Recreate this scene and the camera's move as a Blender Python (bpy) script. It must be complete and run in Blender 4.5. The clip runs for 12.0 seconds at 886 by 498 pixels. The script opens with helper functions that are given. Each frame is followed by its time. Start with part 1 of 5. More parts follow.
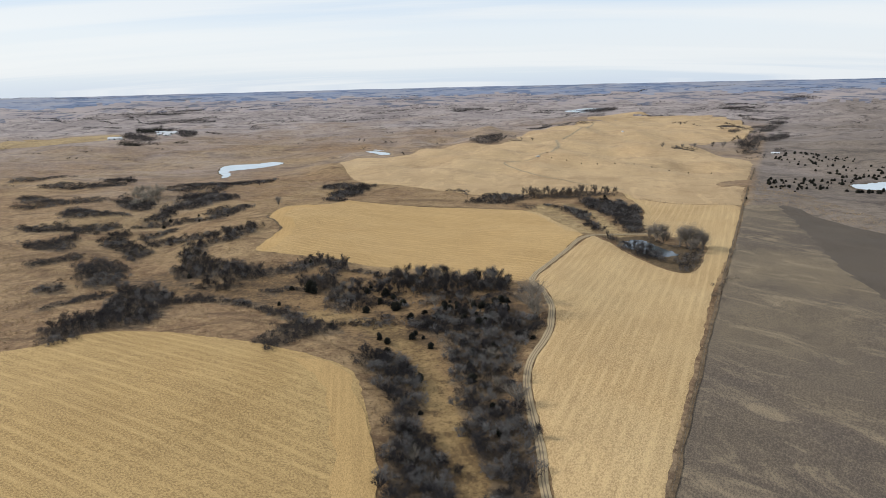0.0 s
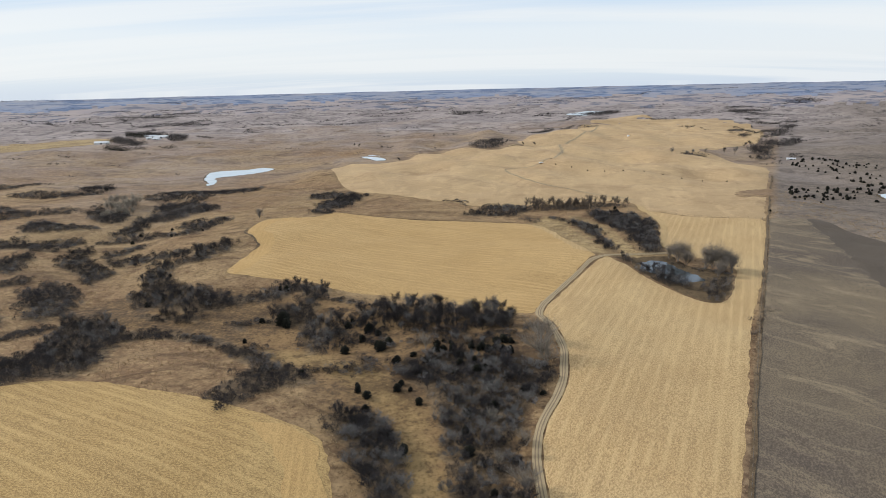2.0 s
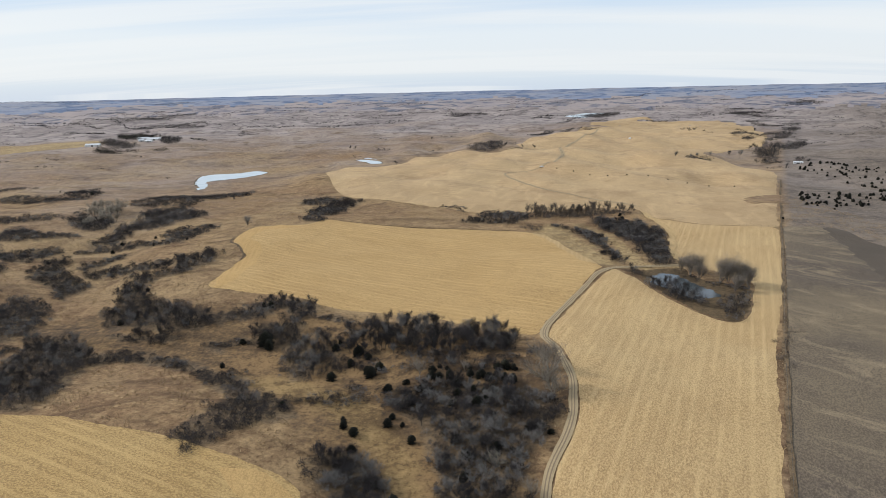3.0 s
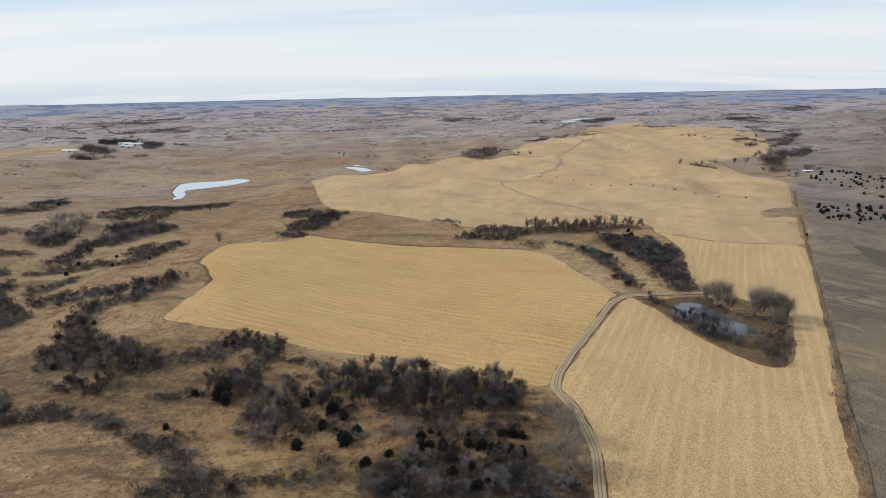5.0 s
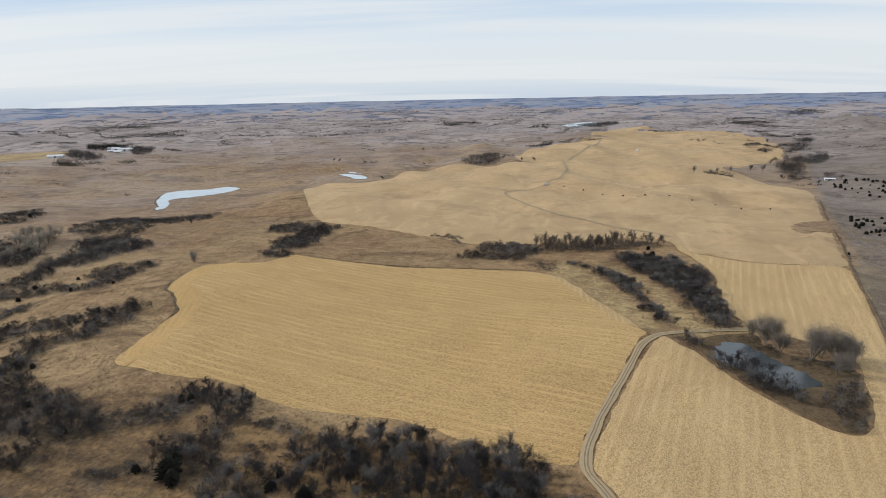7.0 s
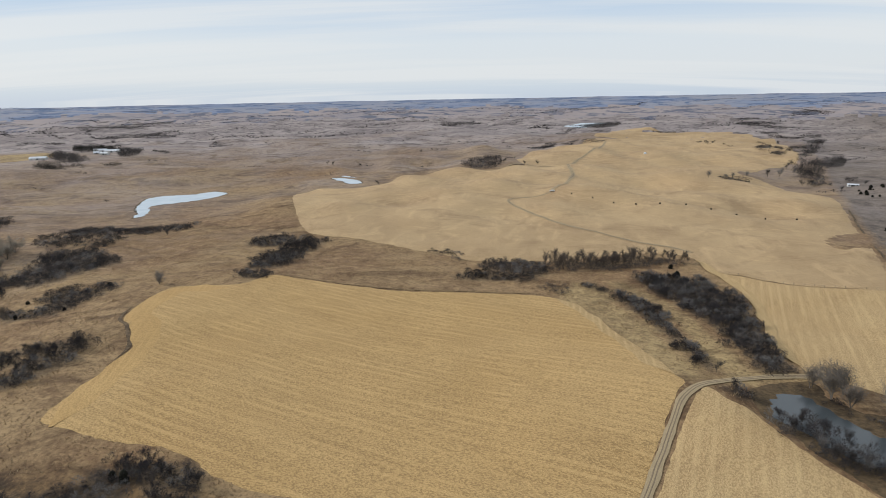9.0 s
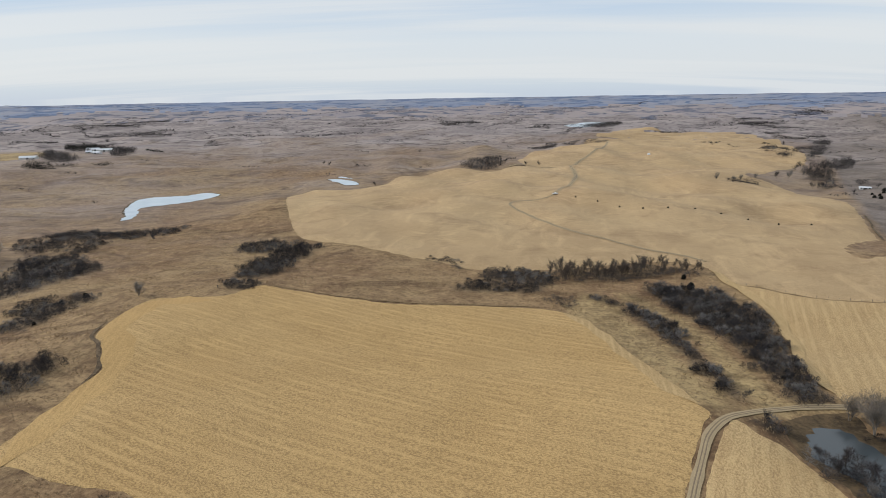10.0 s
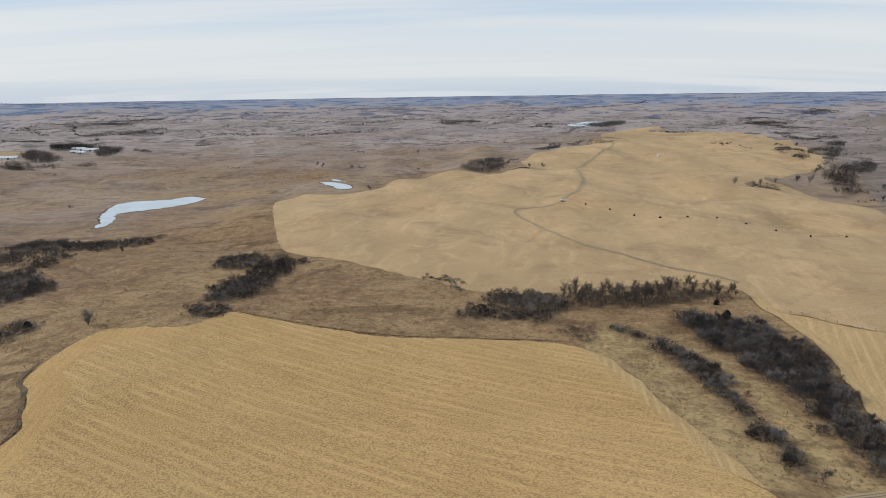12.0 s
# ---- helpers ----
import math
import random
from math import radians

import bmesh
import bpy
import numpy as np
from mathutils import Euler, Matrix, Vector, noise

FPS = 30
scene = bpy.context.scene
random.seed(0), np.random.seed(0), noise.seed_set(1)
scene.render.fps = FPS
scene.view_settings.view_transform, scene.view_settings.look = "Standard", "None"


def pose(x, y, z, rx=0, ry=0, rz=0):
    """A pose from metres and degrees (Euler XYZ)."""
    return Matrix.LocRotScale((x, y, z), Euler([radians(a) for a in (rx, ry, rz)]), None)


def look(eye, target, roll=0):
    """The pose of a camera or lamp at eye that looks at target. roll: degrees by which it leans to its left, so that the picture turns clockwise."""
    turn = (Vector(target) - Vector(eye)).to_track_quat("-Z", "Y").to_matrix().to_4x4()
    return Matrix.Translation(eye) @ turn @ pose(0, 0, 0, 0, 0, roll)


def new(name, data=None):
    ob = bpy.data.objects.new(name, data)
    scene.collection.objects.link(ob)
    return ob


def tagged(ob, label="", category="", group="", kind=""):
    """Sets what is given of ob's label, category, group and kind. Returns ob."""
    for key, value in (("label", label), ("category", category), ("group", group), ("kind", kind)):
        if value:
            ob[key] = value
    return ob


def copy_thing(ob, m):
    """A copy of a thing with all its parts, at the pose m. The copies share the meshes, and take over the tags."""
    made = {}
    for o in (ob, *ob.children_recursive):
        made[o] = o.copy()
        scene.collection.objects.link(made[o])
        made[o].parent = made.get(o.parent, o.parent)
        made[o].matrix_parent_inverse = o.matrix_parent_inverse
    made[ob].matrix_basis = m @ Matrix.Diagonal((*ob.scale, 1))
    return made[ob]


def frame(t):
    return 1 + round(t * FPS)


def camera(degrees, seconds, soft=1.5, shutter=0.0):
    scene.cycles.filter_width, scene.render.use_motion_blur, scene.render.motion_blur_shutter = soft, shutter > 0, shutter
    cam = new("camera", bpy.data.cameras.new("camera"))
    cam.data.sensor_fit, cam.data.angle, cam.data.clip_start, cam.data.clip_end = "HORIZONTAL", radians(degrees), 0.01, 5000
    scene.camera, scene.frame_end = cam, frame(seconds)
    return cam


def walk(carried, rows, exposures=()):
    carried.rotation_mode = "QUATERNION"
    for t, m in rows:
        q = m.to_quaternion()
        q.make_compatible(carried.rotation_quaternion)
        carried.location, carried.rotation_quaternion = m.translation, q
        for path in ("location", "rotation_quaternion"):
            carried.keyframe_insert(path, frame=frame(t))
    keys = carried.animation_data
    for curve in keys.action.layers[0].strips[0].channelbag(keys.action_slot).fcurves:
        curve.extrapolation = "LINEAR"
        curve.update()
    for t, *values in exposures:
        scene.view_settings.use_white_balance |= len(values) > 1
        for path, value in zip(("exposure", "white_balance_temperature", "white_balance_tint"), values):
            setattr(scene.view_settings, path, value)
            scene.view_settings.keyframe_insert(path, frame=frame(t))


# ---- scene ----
from mathutils import geometry

cam = camera(72.0, 12.0, soft=0.6)
ROWS = [
    (0.0, 0.00, 0.00, 115.00, 1.965, -15.214, -1.253),
    (0.5, 0.75, 12.01, 114.71, 2.002, -15.168, -1.285),
    (1.0, 1.44, 24.29, 114.53, 2.024, -15.117, -1.295),
    (1.5, 1.71, 36.60, 114.33, 1.989, -15.045, -1.295),
    (2.0, 2.09, 48.75, 114.26, 1.977, -14.982, -1.266),
    (2.5, 2.15, 61.14, 114.15, 1.947, -14.924, -1.240),
    (3.0, 2.30, 73.55, 113.93, 1.809, -14.837, -1.208),
    (5.0, 1.59, 119.89, 113.08, 1.102, -14.437, -1.048),
    (5.5, 1.13, 131.72, 113.27, 1.074, -14.384, -1.004),
    (6.0, 0.80, 143.30, 113.48, 1.064, -14.302, -1.014),
    (6.5, 0.63, 155.06, 113.32, 1.061, -14.213, -1.031),
    (7.0, 0.49, 167.30, 113.01, 1.061, -14.134, -1.042),
    (9.0, 0.24, 214.47, 113.32, 0.953, -14.158, -0.980),
    (9.5, 0.10, 226.20, 113.41, 0.901, -14.201, -0.921),
    (10.0, -0.05, 237.95, 113.44, 0.849, -14.264, -0.837),
    (10.5, 0.04, 249.72, 113.07, 0.825, -14.299, -0.754),
    (11.0, 0.21, 261.53, 112.81, 0.852, -14.337, -0.716),
    (11.5, 0.22, 273.34, 113.00, 0.852, -14.381, -0.721),
    (12.0, 0.02, 285.00, 113.30, 0.794, -14.416, -0.712),
]
walk(cam, [(t, pose(x, y, z, 90 + pitch, 0, yaw) @ pose(0, 0, 0, 0, 0, roll)) for t, x, y, z, yaw, pitch, roll in ROWS], exposures=[(0.0, 0.05), (5.0, 0.0), (9.0, -0.14), (12.0, -0.17)])

# ---- sky and sun: thin bright overcast, sun high behind the left shoulder ----
SUN_AZ, SUN_EL = radians(-75), radians(30)  # from +y, to the right
world = bpy.data.worlds.new("sky")
scene.world = world
world.use_nodes = True
wn, wl = world.node_tree.nodes, world.node_tree.links
wn.clear()


def wnode(kind, **values):
    n = wn.new(kind)
    for key, v in values.items():
        n.inputs[key.replace("_", " ")].default_value = v
    return n


sky = wn.new("ShaderNodeTexSky")
sky.sky_type, sky.sun_disc, sky.sun_elevation, sky.sun_rotation = "NISHITA", False, SUN_EL, SUN_AZ
sky.air_density, sky.dust_density, sky.altitude = 1.0, 1.5, 400
coord = wn.new("ShaderNodeTexCoord")
split = wn.new("ShaderNodeSeparateXYZ")
wl.new(coord.outputs["Generated"], split.inputs[0])
lift = wn.new("ShaderNodeMath")
lift.operation = "ADD"
lift.inputs[1].default_value = 0.11
height = wn.new("ShaderNodeMath")
height.operation = "MAXIMUM"
height.inputs[1].default_value = 0.0
wl.new(split.outputs["Z"], height.inputs[0])
wl.new(height.outputs[0], lift.inputs[0])
flat = []
for axis in "XY":
    d = wn.new("ShaderNodeMath")
    d.operation = "DIVIDE"
    wl.new(split.outputs[axis], d.inputs[0])
    wl.new(lift.outputs[0], d.inputs[1])
    flat.append(d)
deck = wn.new("ShaderNodeCombineXYZ")
wl.new(flat[0].outputs[0], deck.inputs[0])
wl.new(flat[1].outputs[0], deck.inputs[1])
stretch = wn.new("ShaderNodeMapping")
stretch.inputs["Scale"].default_value = (0.16, 1.0, 1)
stretch.inputs["Rotation"].default_value = (0, 0, radians(4))
wl.new(deck.outputs[0], stretch.inputs[0])
streaks = wnode("ShaderNodeTexNoise", Scale=1.0, Detail=6.0, Roughness=0.55, Distortion=0.3)
wl.new(stretch.outputs[0], streaks.inputs["Vector"])
tone = wn.new("ShaderNodeValToRGB")  # colour of the thin cloud deck by height over the horizon
stops = [(0.0, (0.66, 0.75, 0.86)), (0.012, (0.70, 0.79, 0.88)), (0.03, (0.82, 0.87, 0.91)), (0.08, (0.80, 0.87, 0.93)), (0.12, (0.64, 0.77, 0.92)), (0.16, (0.50, 0.67, 0.89)), (0.4, (0.58, 0.70, 0.87)), (1.0, (0.66, 0.74, 0.85))]
while len(tone.color_ramp.elements) < len(stops):
    tone.color_ramp.elements.new(0.5)
for e, (at, col) in zip(tone.color_ramp.elements, stops):
    e.position, e.color = at, (*col, 1)
wl.new(height.outputs[0], tone.inputs[0])
veil = wn.new("ShaderNodeMapRange")
veil.inputs["From Min"].default_value, veil.inputs["From Max"].default_value = 0.43, 0.58
veil.inputs["To Min"].default_value, veil.inputs["To Max"].default_value = 0.0, 0.82
wl.new(streaks.outputs["Fac"], veil.inputs["Value"])
clouds = wn.new("ShaderNodeMix")
clouds.data_type = "RGBA"
wl.new(veil.outputs[0], clouds.inputs["Factor"])
wl.new(tone.outputs[0], clouds.inputs["A"])
clouds.inputs["B"].default_value = (0.86, 0.90, 0.93, 1)
clear = wn.new("ShaderNodeVectorMath")
clear.operation = "SCALE"
clear.inputs["Scale"].default_value = 0.085
wl.new(sky.outputs[0], clear.inputs[0])
mix = wn.new("ShaderNodeMix")
mix.data_type = "RGBA"
mix.inputs["Factor"].default_value = 0.92
wl.new(clear.outputs[0], mix.inputs["A"])
wl.new(clouds.outputs["Result"], mix.inputs["B"])
back = wn.new("ShaderNodeBackground")
wl.new(mix.outputs["Result"], back.inputs["Color"])
back.inputs["Strength"].default_value = 1.0
wout = wn.new("ShaderNodeOutputWorld")
wl.new(back.outputs[0], wout.inputs[0])

lamp = bpy.data.lights.new("sun", "SUN")
lamp.energy, lamp.angle, lamp.color = 2.6, radians(8), (1.0, 0.95, 0.87)
sun = new("sun", lamp)
way = Vector((math.sin(SUN_AZ) * math.cos(SUN_EL), math.cos(SUN_AZ) * math.cos(SUN_EL), math.sin(SUN_EL)))
sun.matrix_world = look(way * 900, (0, 0, 0))

# ---- relief of the land ----
def bump(x, y, cx, cy, rx, ry, height):
    return height * np.exp(-((x - cx) / rx) ** 2 - ((y - cy) / ry) ** 2)


def along(x, y, line):
    """Distance from a polyline in plan."""
    best = np.full(np.shape(x), 1e9)
    for (ax, ay), (bx, by) in zip(line, line[1:]):
        dx, dy = bx - ax, by - ay
        s = np.clip(((x - ax) * dx + (y - ay) * dy) / (dx * dx + dy * dy), 0, 1)
        best = np.minimum(best, np.hypot(x - ax - s * dx, y - ay - s * dy))
    return best


CREEK = [(15, 40), (4, 149), (-7, 191), (-14, 227), (-33, 269), (-64, 292), (-110, 312), (-180, 335), (-240, 450), (-330, 640)]
GULLY = [(112, 405), (95, 450), (85, 520), (30, 560)]


def waves(x, y, size, seed):
    """Soft rolling noise of unit height, made of crossed sines."""
    out = 0.0
    for i in range(7):
        a = seed * 1.7 + i * 2.399
        k = 2 * math.pi / (size * (0.6 + 0.17 * i))
        out = out + np.sin(k * (x * math.cos(a) + y * math.sin(a)) + 3.1 * i + seed + 0.8 * np.sin(k * 0.6 * (y * math.cos(a) - x * math.sin(a)) + i))
    return out / 3.2


def relief(x, y):
    """Hills, draws and the far rise, before the ponds."""
    x, y = np.asarray(x, float), np.asarray(y, float)
    far = np.hypot(x, y - 100)
    z = 5.0 + bump(x, y, -130, 180, 95, 80, 5) + bump(x, y, -125, 425, 60, 60, 2) + bump(x, y, 90, 425, 60, 60, 5)
    z = z + bump(x, y, 110, 850, 190, 150, 8) + bump(x, y, 330, 1330, 330, 300, 10) + bump(x, y, -130, 560, 90, 60, 5)
    z = z + bump(x, y, -350, 940, 190, 240, -13) + bump(x, y, 130, 380, 35, 40, -1) + bump(x, y, 420, 700, 160, 200, -5)
    z = z - 6 * np.exp(-(along(x, y, CREEK) / 38) ** 2) - 1.5 * np.exp(-(along(x, y, GULLY) / 22) ** 2)
    z = z + bump(x, y, 38, 285, 38, 70, 4) + bump(x, y, -160, 490, 40, 45, 3.5) + bump(x, y, -175, 880, 80, 80, 3.5) + bump(x, y, 275, 610, 70, 110, 3.5) + bump(x, y, -50, 255, 30, 30, 2)
    wild = np.clip((-x - 150) / 120, 0, 1) * np.clip((y - 330) / 120, 0, 1)
    rough = np.clip((far - 720) / 600, 0, 1)
    ridge = np.abs(waves(x * 0.45, y, 95, 4.0))
    z = z + 2.6 * wild * (1 - rough) * (ridge - 0.4) + 0.5 * waves(x, y, 60, 1.0)
    hill = np.clip((x + 250) / 120, 0, 1) * np.clip((1700 - y) / 300, 0, 1) * np.clip((620 - x) / 150, 0, 1)
    z = z + rough * (1 - 0.8 * hill) * (4.6 * waves(x * 0.6, y, 330, 2.0) + 5.4 * waves(x * 0.5, y, 150, 3.0) + 2.6 * waves(x * 0.6, y, 70, 5.0))
    z = z + hill * np.clip((y - 650) / 150, 0, 1) * (3.4 * waves(x, y, 170, 6.0) + 3.7 * waves(x, y * 0.6, 105, 8.0))
    rise = np.clip((far - 2300) / 2500, 0, 1)
    z = z * (1 - 0.75 * rise) + 81 * rise ** 1.55 + 5 * rise * np.clip(x / 2500, -1, 1)
    return z


PONDS = [(-340, 930, 72, 125, -8.2), (-136, 1030, 38, 60, 3.0), (124, 394, 17, 23, 6.2), (450, 655, 60, 45, 0.2), (465, 2345, 125, 190, 5.7)]
YARD = (-740, 1430, 170, 190, 10.0)  # level ground of the farmstead


def land(x, y):
    """Height of the ground, levelled out round each pond."""
    z = relief(x, y)
    for cx, cy, rx, ry, level in PONDS + [YARD]:
        s = np.clip((np.hypot((np.asarray(x) - cx) / rx, (np.asarray(y) - cy) / ry) - 1) / 0.7, 0, 1)
        z = level + (z - level) * s * s * (3 - 2 * s)
    return z

# ---- materials ----
def material(name, rough=0.9):
    m = bpy.data.materials.new(name)
    m.use_nodes = True
    bsdf = m.node_tree.nodes["Principled BSDF"]
    bsdf.inputs["Roughness"].default_value = rough
    bsdf.inputs["Specular IOR Level"].default_value = 0.2
    return m, m.node_tree.nodes, m.node_tree.links, bsdf


def noise_tex(n, l, vector, scale, detail=5.0, rough=0.6, distort=0.0):
    t = n.new("ShaderNodeTexNoise")
    t.inputs["Scale"].default_value = scale
    t.inputs["Detail"].default_value = detail
    t.inputs["Roughness"].default_value = rough
    t.inputs["Distortion"].default_value = distort
    l.new(vector, t.inputs["Vector"])
    return t.outputs["Fac"]


def span(n, l, value, lo, hi, to_lo=0.0, to_hi=1.0):
    r = n.new("ShaderNodeMapRange")
    for key, v in (("From Min", lo), ("From Max", hi), ("To Min", to_lo), ("To Max", to_hi)):
        r.inputs[key].default_value = v
    l.new(value, r.inputs["Value"])
    return r.outputs[0]


def blend(n, l, fac, a, b, how="MIX"):
    m = n.new("ShaderNodeMix")
    m.data_type, m.blend_type = "RGBA", how
    for socket, v in (("Factor", fac), ("A", a), ("B", b)):
        if isinstance(v, tuple):
            m.inputs[socket].default_value = (*v, 1)
        elif isinstance(v, float):
            m.inputs[socket].default_value = v
        else:
            l.new(v, m.inputs[socket])
    return m.outputs["Result"]


def turned(n, l, vector, angle, sx, sy):
    """Plan coordinates turned so that x runs along the angle, then stretched."""
    r = n.new("ShaderNodeVectorRotate")
    r.rotation_type = "Z_AXIS"
    r.inputs["Angle"].default_value = -angle
    l.new(vector, r.inputs["Vector"])
    s = n.new("ShaderNodeVectorMath")
    s.operation = "MULTIPLY"
    s.inputs[1].default_value = (sx, sy, 1)
    l.new(r.outputs[0], s.inputs[0])
    return s.outputs[0]


def relief_bump(n, l, bsdf, value, distance, strength=1.0):
    b = n.new("ShaderNodeBump")
    b.inputs["Distance"].default_value = distance
    b.inputs["Strength"].default_value = strength
    l.new(value, b.inputs["Height"])
    l.new(b.outputs[0], bsdf.inputs["Normal"])


def times(n, l, v, k):
    """A colour made lighter or darker, be it fixed or already blended."""
    if isinstance(v, tuple):
        return tuple(min(1.0, q * k) for q in v)
    m = n.new("ShaderNodeVectorMath")
    m.operation = "SCALE"
    m.inputs["Scale"].default_value = k
    l.new(v, m.inputs[0])
    return m.outputs[0]


def grass_colour(n, l, pos, pale, mid, dark, seed=0.0, gullies=0.0, tufts=0.55, fine=1.0, drifts=0.9):
    """Dormant prairie grass: broad drifts, worn draws, tussocks and fine straw."""
    off = n.new("ShaderNodeVectorMath")
    off.inputs[1].default_value = (seed, seed * 0.7, 0)
    l.new(pos, off.inputs[0])
    p = off.outputs[0]
    broad = noise_tex(n, l, p, 0.006, 4, 0.55, 0.8)
    drift = noise_tex(n, l, p, 0.024, 7, 0.7, 1.5)
    tuft = noise_tex(n, l, p, 0.6, 4, 0.7)
    c = blend(n, l, span(n, l, broad, 0.42, 0.58), mid, times(n, l, pale, 1.08))
    c = blend(n, l, span(n, l, drift, 0.48, 0.62, 0.0, drifts), c, times(n, l, dark, 0.95))
    straw = noise_tex(n, l, p, 0.16, 6, 0.75)
    c = blend(n, l, span(n, l, straw, 0.5, 0.66, 0.0, 0.7 * fine), c, times(n, l, pale, 1.25))
    c = blend(n, l, span(n, l, straw, 0.46, 0.34, 0.0, 0.6 * fine), c, times(n, l, dark, 0.7))
    if gullies:
        draw = noise_tex(n, l, turned(n, l, p, 0.12, 0.4, 1.0), 0.0125, 4, 0.55, 0.6)
        line = n.new("ShaderNodeMath")
        line.operation = "SUBTRACT"
        line.inputs[1].default_value = 0.5
        l.new(draw, line.inputs[0])
        dist = n.new("ShaderNodeMath")
        dist.operation = "ABSOLUTE"
        l.new(line.outputs[0], dist.inputs[0])
        f = n.new("ShaderNodeMath")
        f.operation = "MULTIPLY"
        l.new(span(n, l, dist.outputs[0], 0.032, 0.004), f.inputs[0])
        l.new(span(n, l, drift, 0.36, 0.54, 0.0, gullies), f.inputs[1])
        c = blend(n, l, f.outputs[0], c, times(n, l, dark, 0.6))
    c = blend(n, l, span(n, l, tuft, 0.50, 0.66, 0.0, tufts), c, times(n, l, dark, 0.5))
    c = blend(n, l, span(n, l, tuft, 0.44, 0.32, 0.0, tufts * 0.8), c, times(n, l, pale, 1.35))
    return c, tuft


def grass_material(name, *palette, **form):
    m, n, l, bsdf = material(name, 0.95)
    pos = n.new("ShaderNodeNewGeometry").outputs["Position"]
    c, tuft = grass_colour(n, l, pos, *palette, **form)
    l.new(c, bsdf.inputs["Base Color"])
    relief_bump(n, l, bsdf, tuft, 0.6, 0.8)
    return m


def country_material(name, near, far, covers):
    """Prairie round the farm passing into colours greyed for haze farther out, with the ground covers of draws and
    creek banks.
    """
    m, n, l, bsdf = material(name, 0.95)
    pos = n.new("ShaderNodeNewGeometry").outputs["Position"]
    east = n.new("ShaderNodeVectorMath")  # closely grazed land east of the fence line
    east.operation = "DOT_PRODUCT"
    east.inputs[1].default_value = (1, -0.5, 0)
    l.new(pos, east.inputs[0])
    side = span(n, l, east.outputs["Value"], -22, -12)
    palette = [blend(n, l, side, a, b) for a, b in zip(near[:3], GRAZED)]
    for kind, colours in covers:
        mask = n.new("ShaderNodeAttribute")
        mask.attribute_name = kind
        palette = [blend(n, l, mask.outputs["Fac"], a, b) for a, b in zip(palette, colours)]
    a, tuft = grass_colour(n, l, pos, *palette, *near[3:])
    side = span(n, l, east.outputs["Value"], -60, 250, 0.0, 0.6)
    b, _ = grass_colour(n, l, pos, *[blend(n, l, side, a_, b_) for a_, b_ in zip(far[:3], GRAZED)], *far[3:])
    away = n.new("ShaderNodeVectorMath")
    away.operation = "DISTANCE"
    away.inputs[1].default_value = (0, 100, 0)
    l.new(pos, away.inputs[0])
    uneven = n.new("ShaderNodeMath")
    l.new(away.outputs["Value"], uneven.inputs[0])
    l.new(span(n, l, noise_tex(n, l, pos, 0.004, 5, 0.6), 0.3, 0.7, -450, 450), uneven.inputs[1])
    # painted haze: the greyed far colours take over with distance from the farm
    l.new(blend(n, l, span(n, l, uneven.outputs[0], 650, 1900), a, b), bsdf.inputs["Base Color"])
    relief_bump(n, l, bsdf, tuft, 0.6, 0.8)
    return m


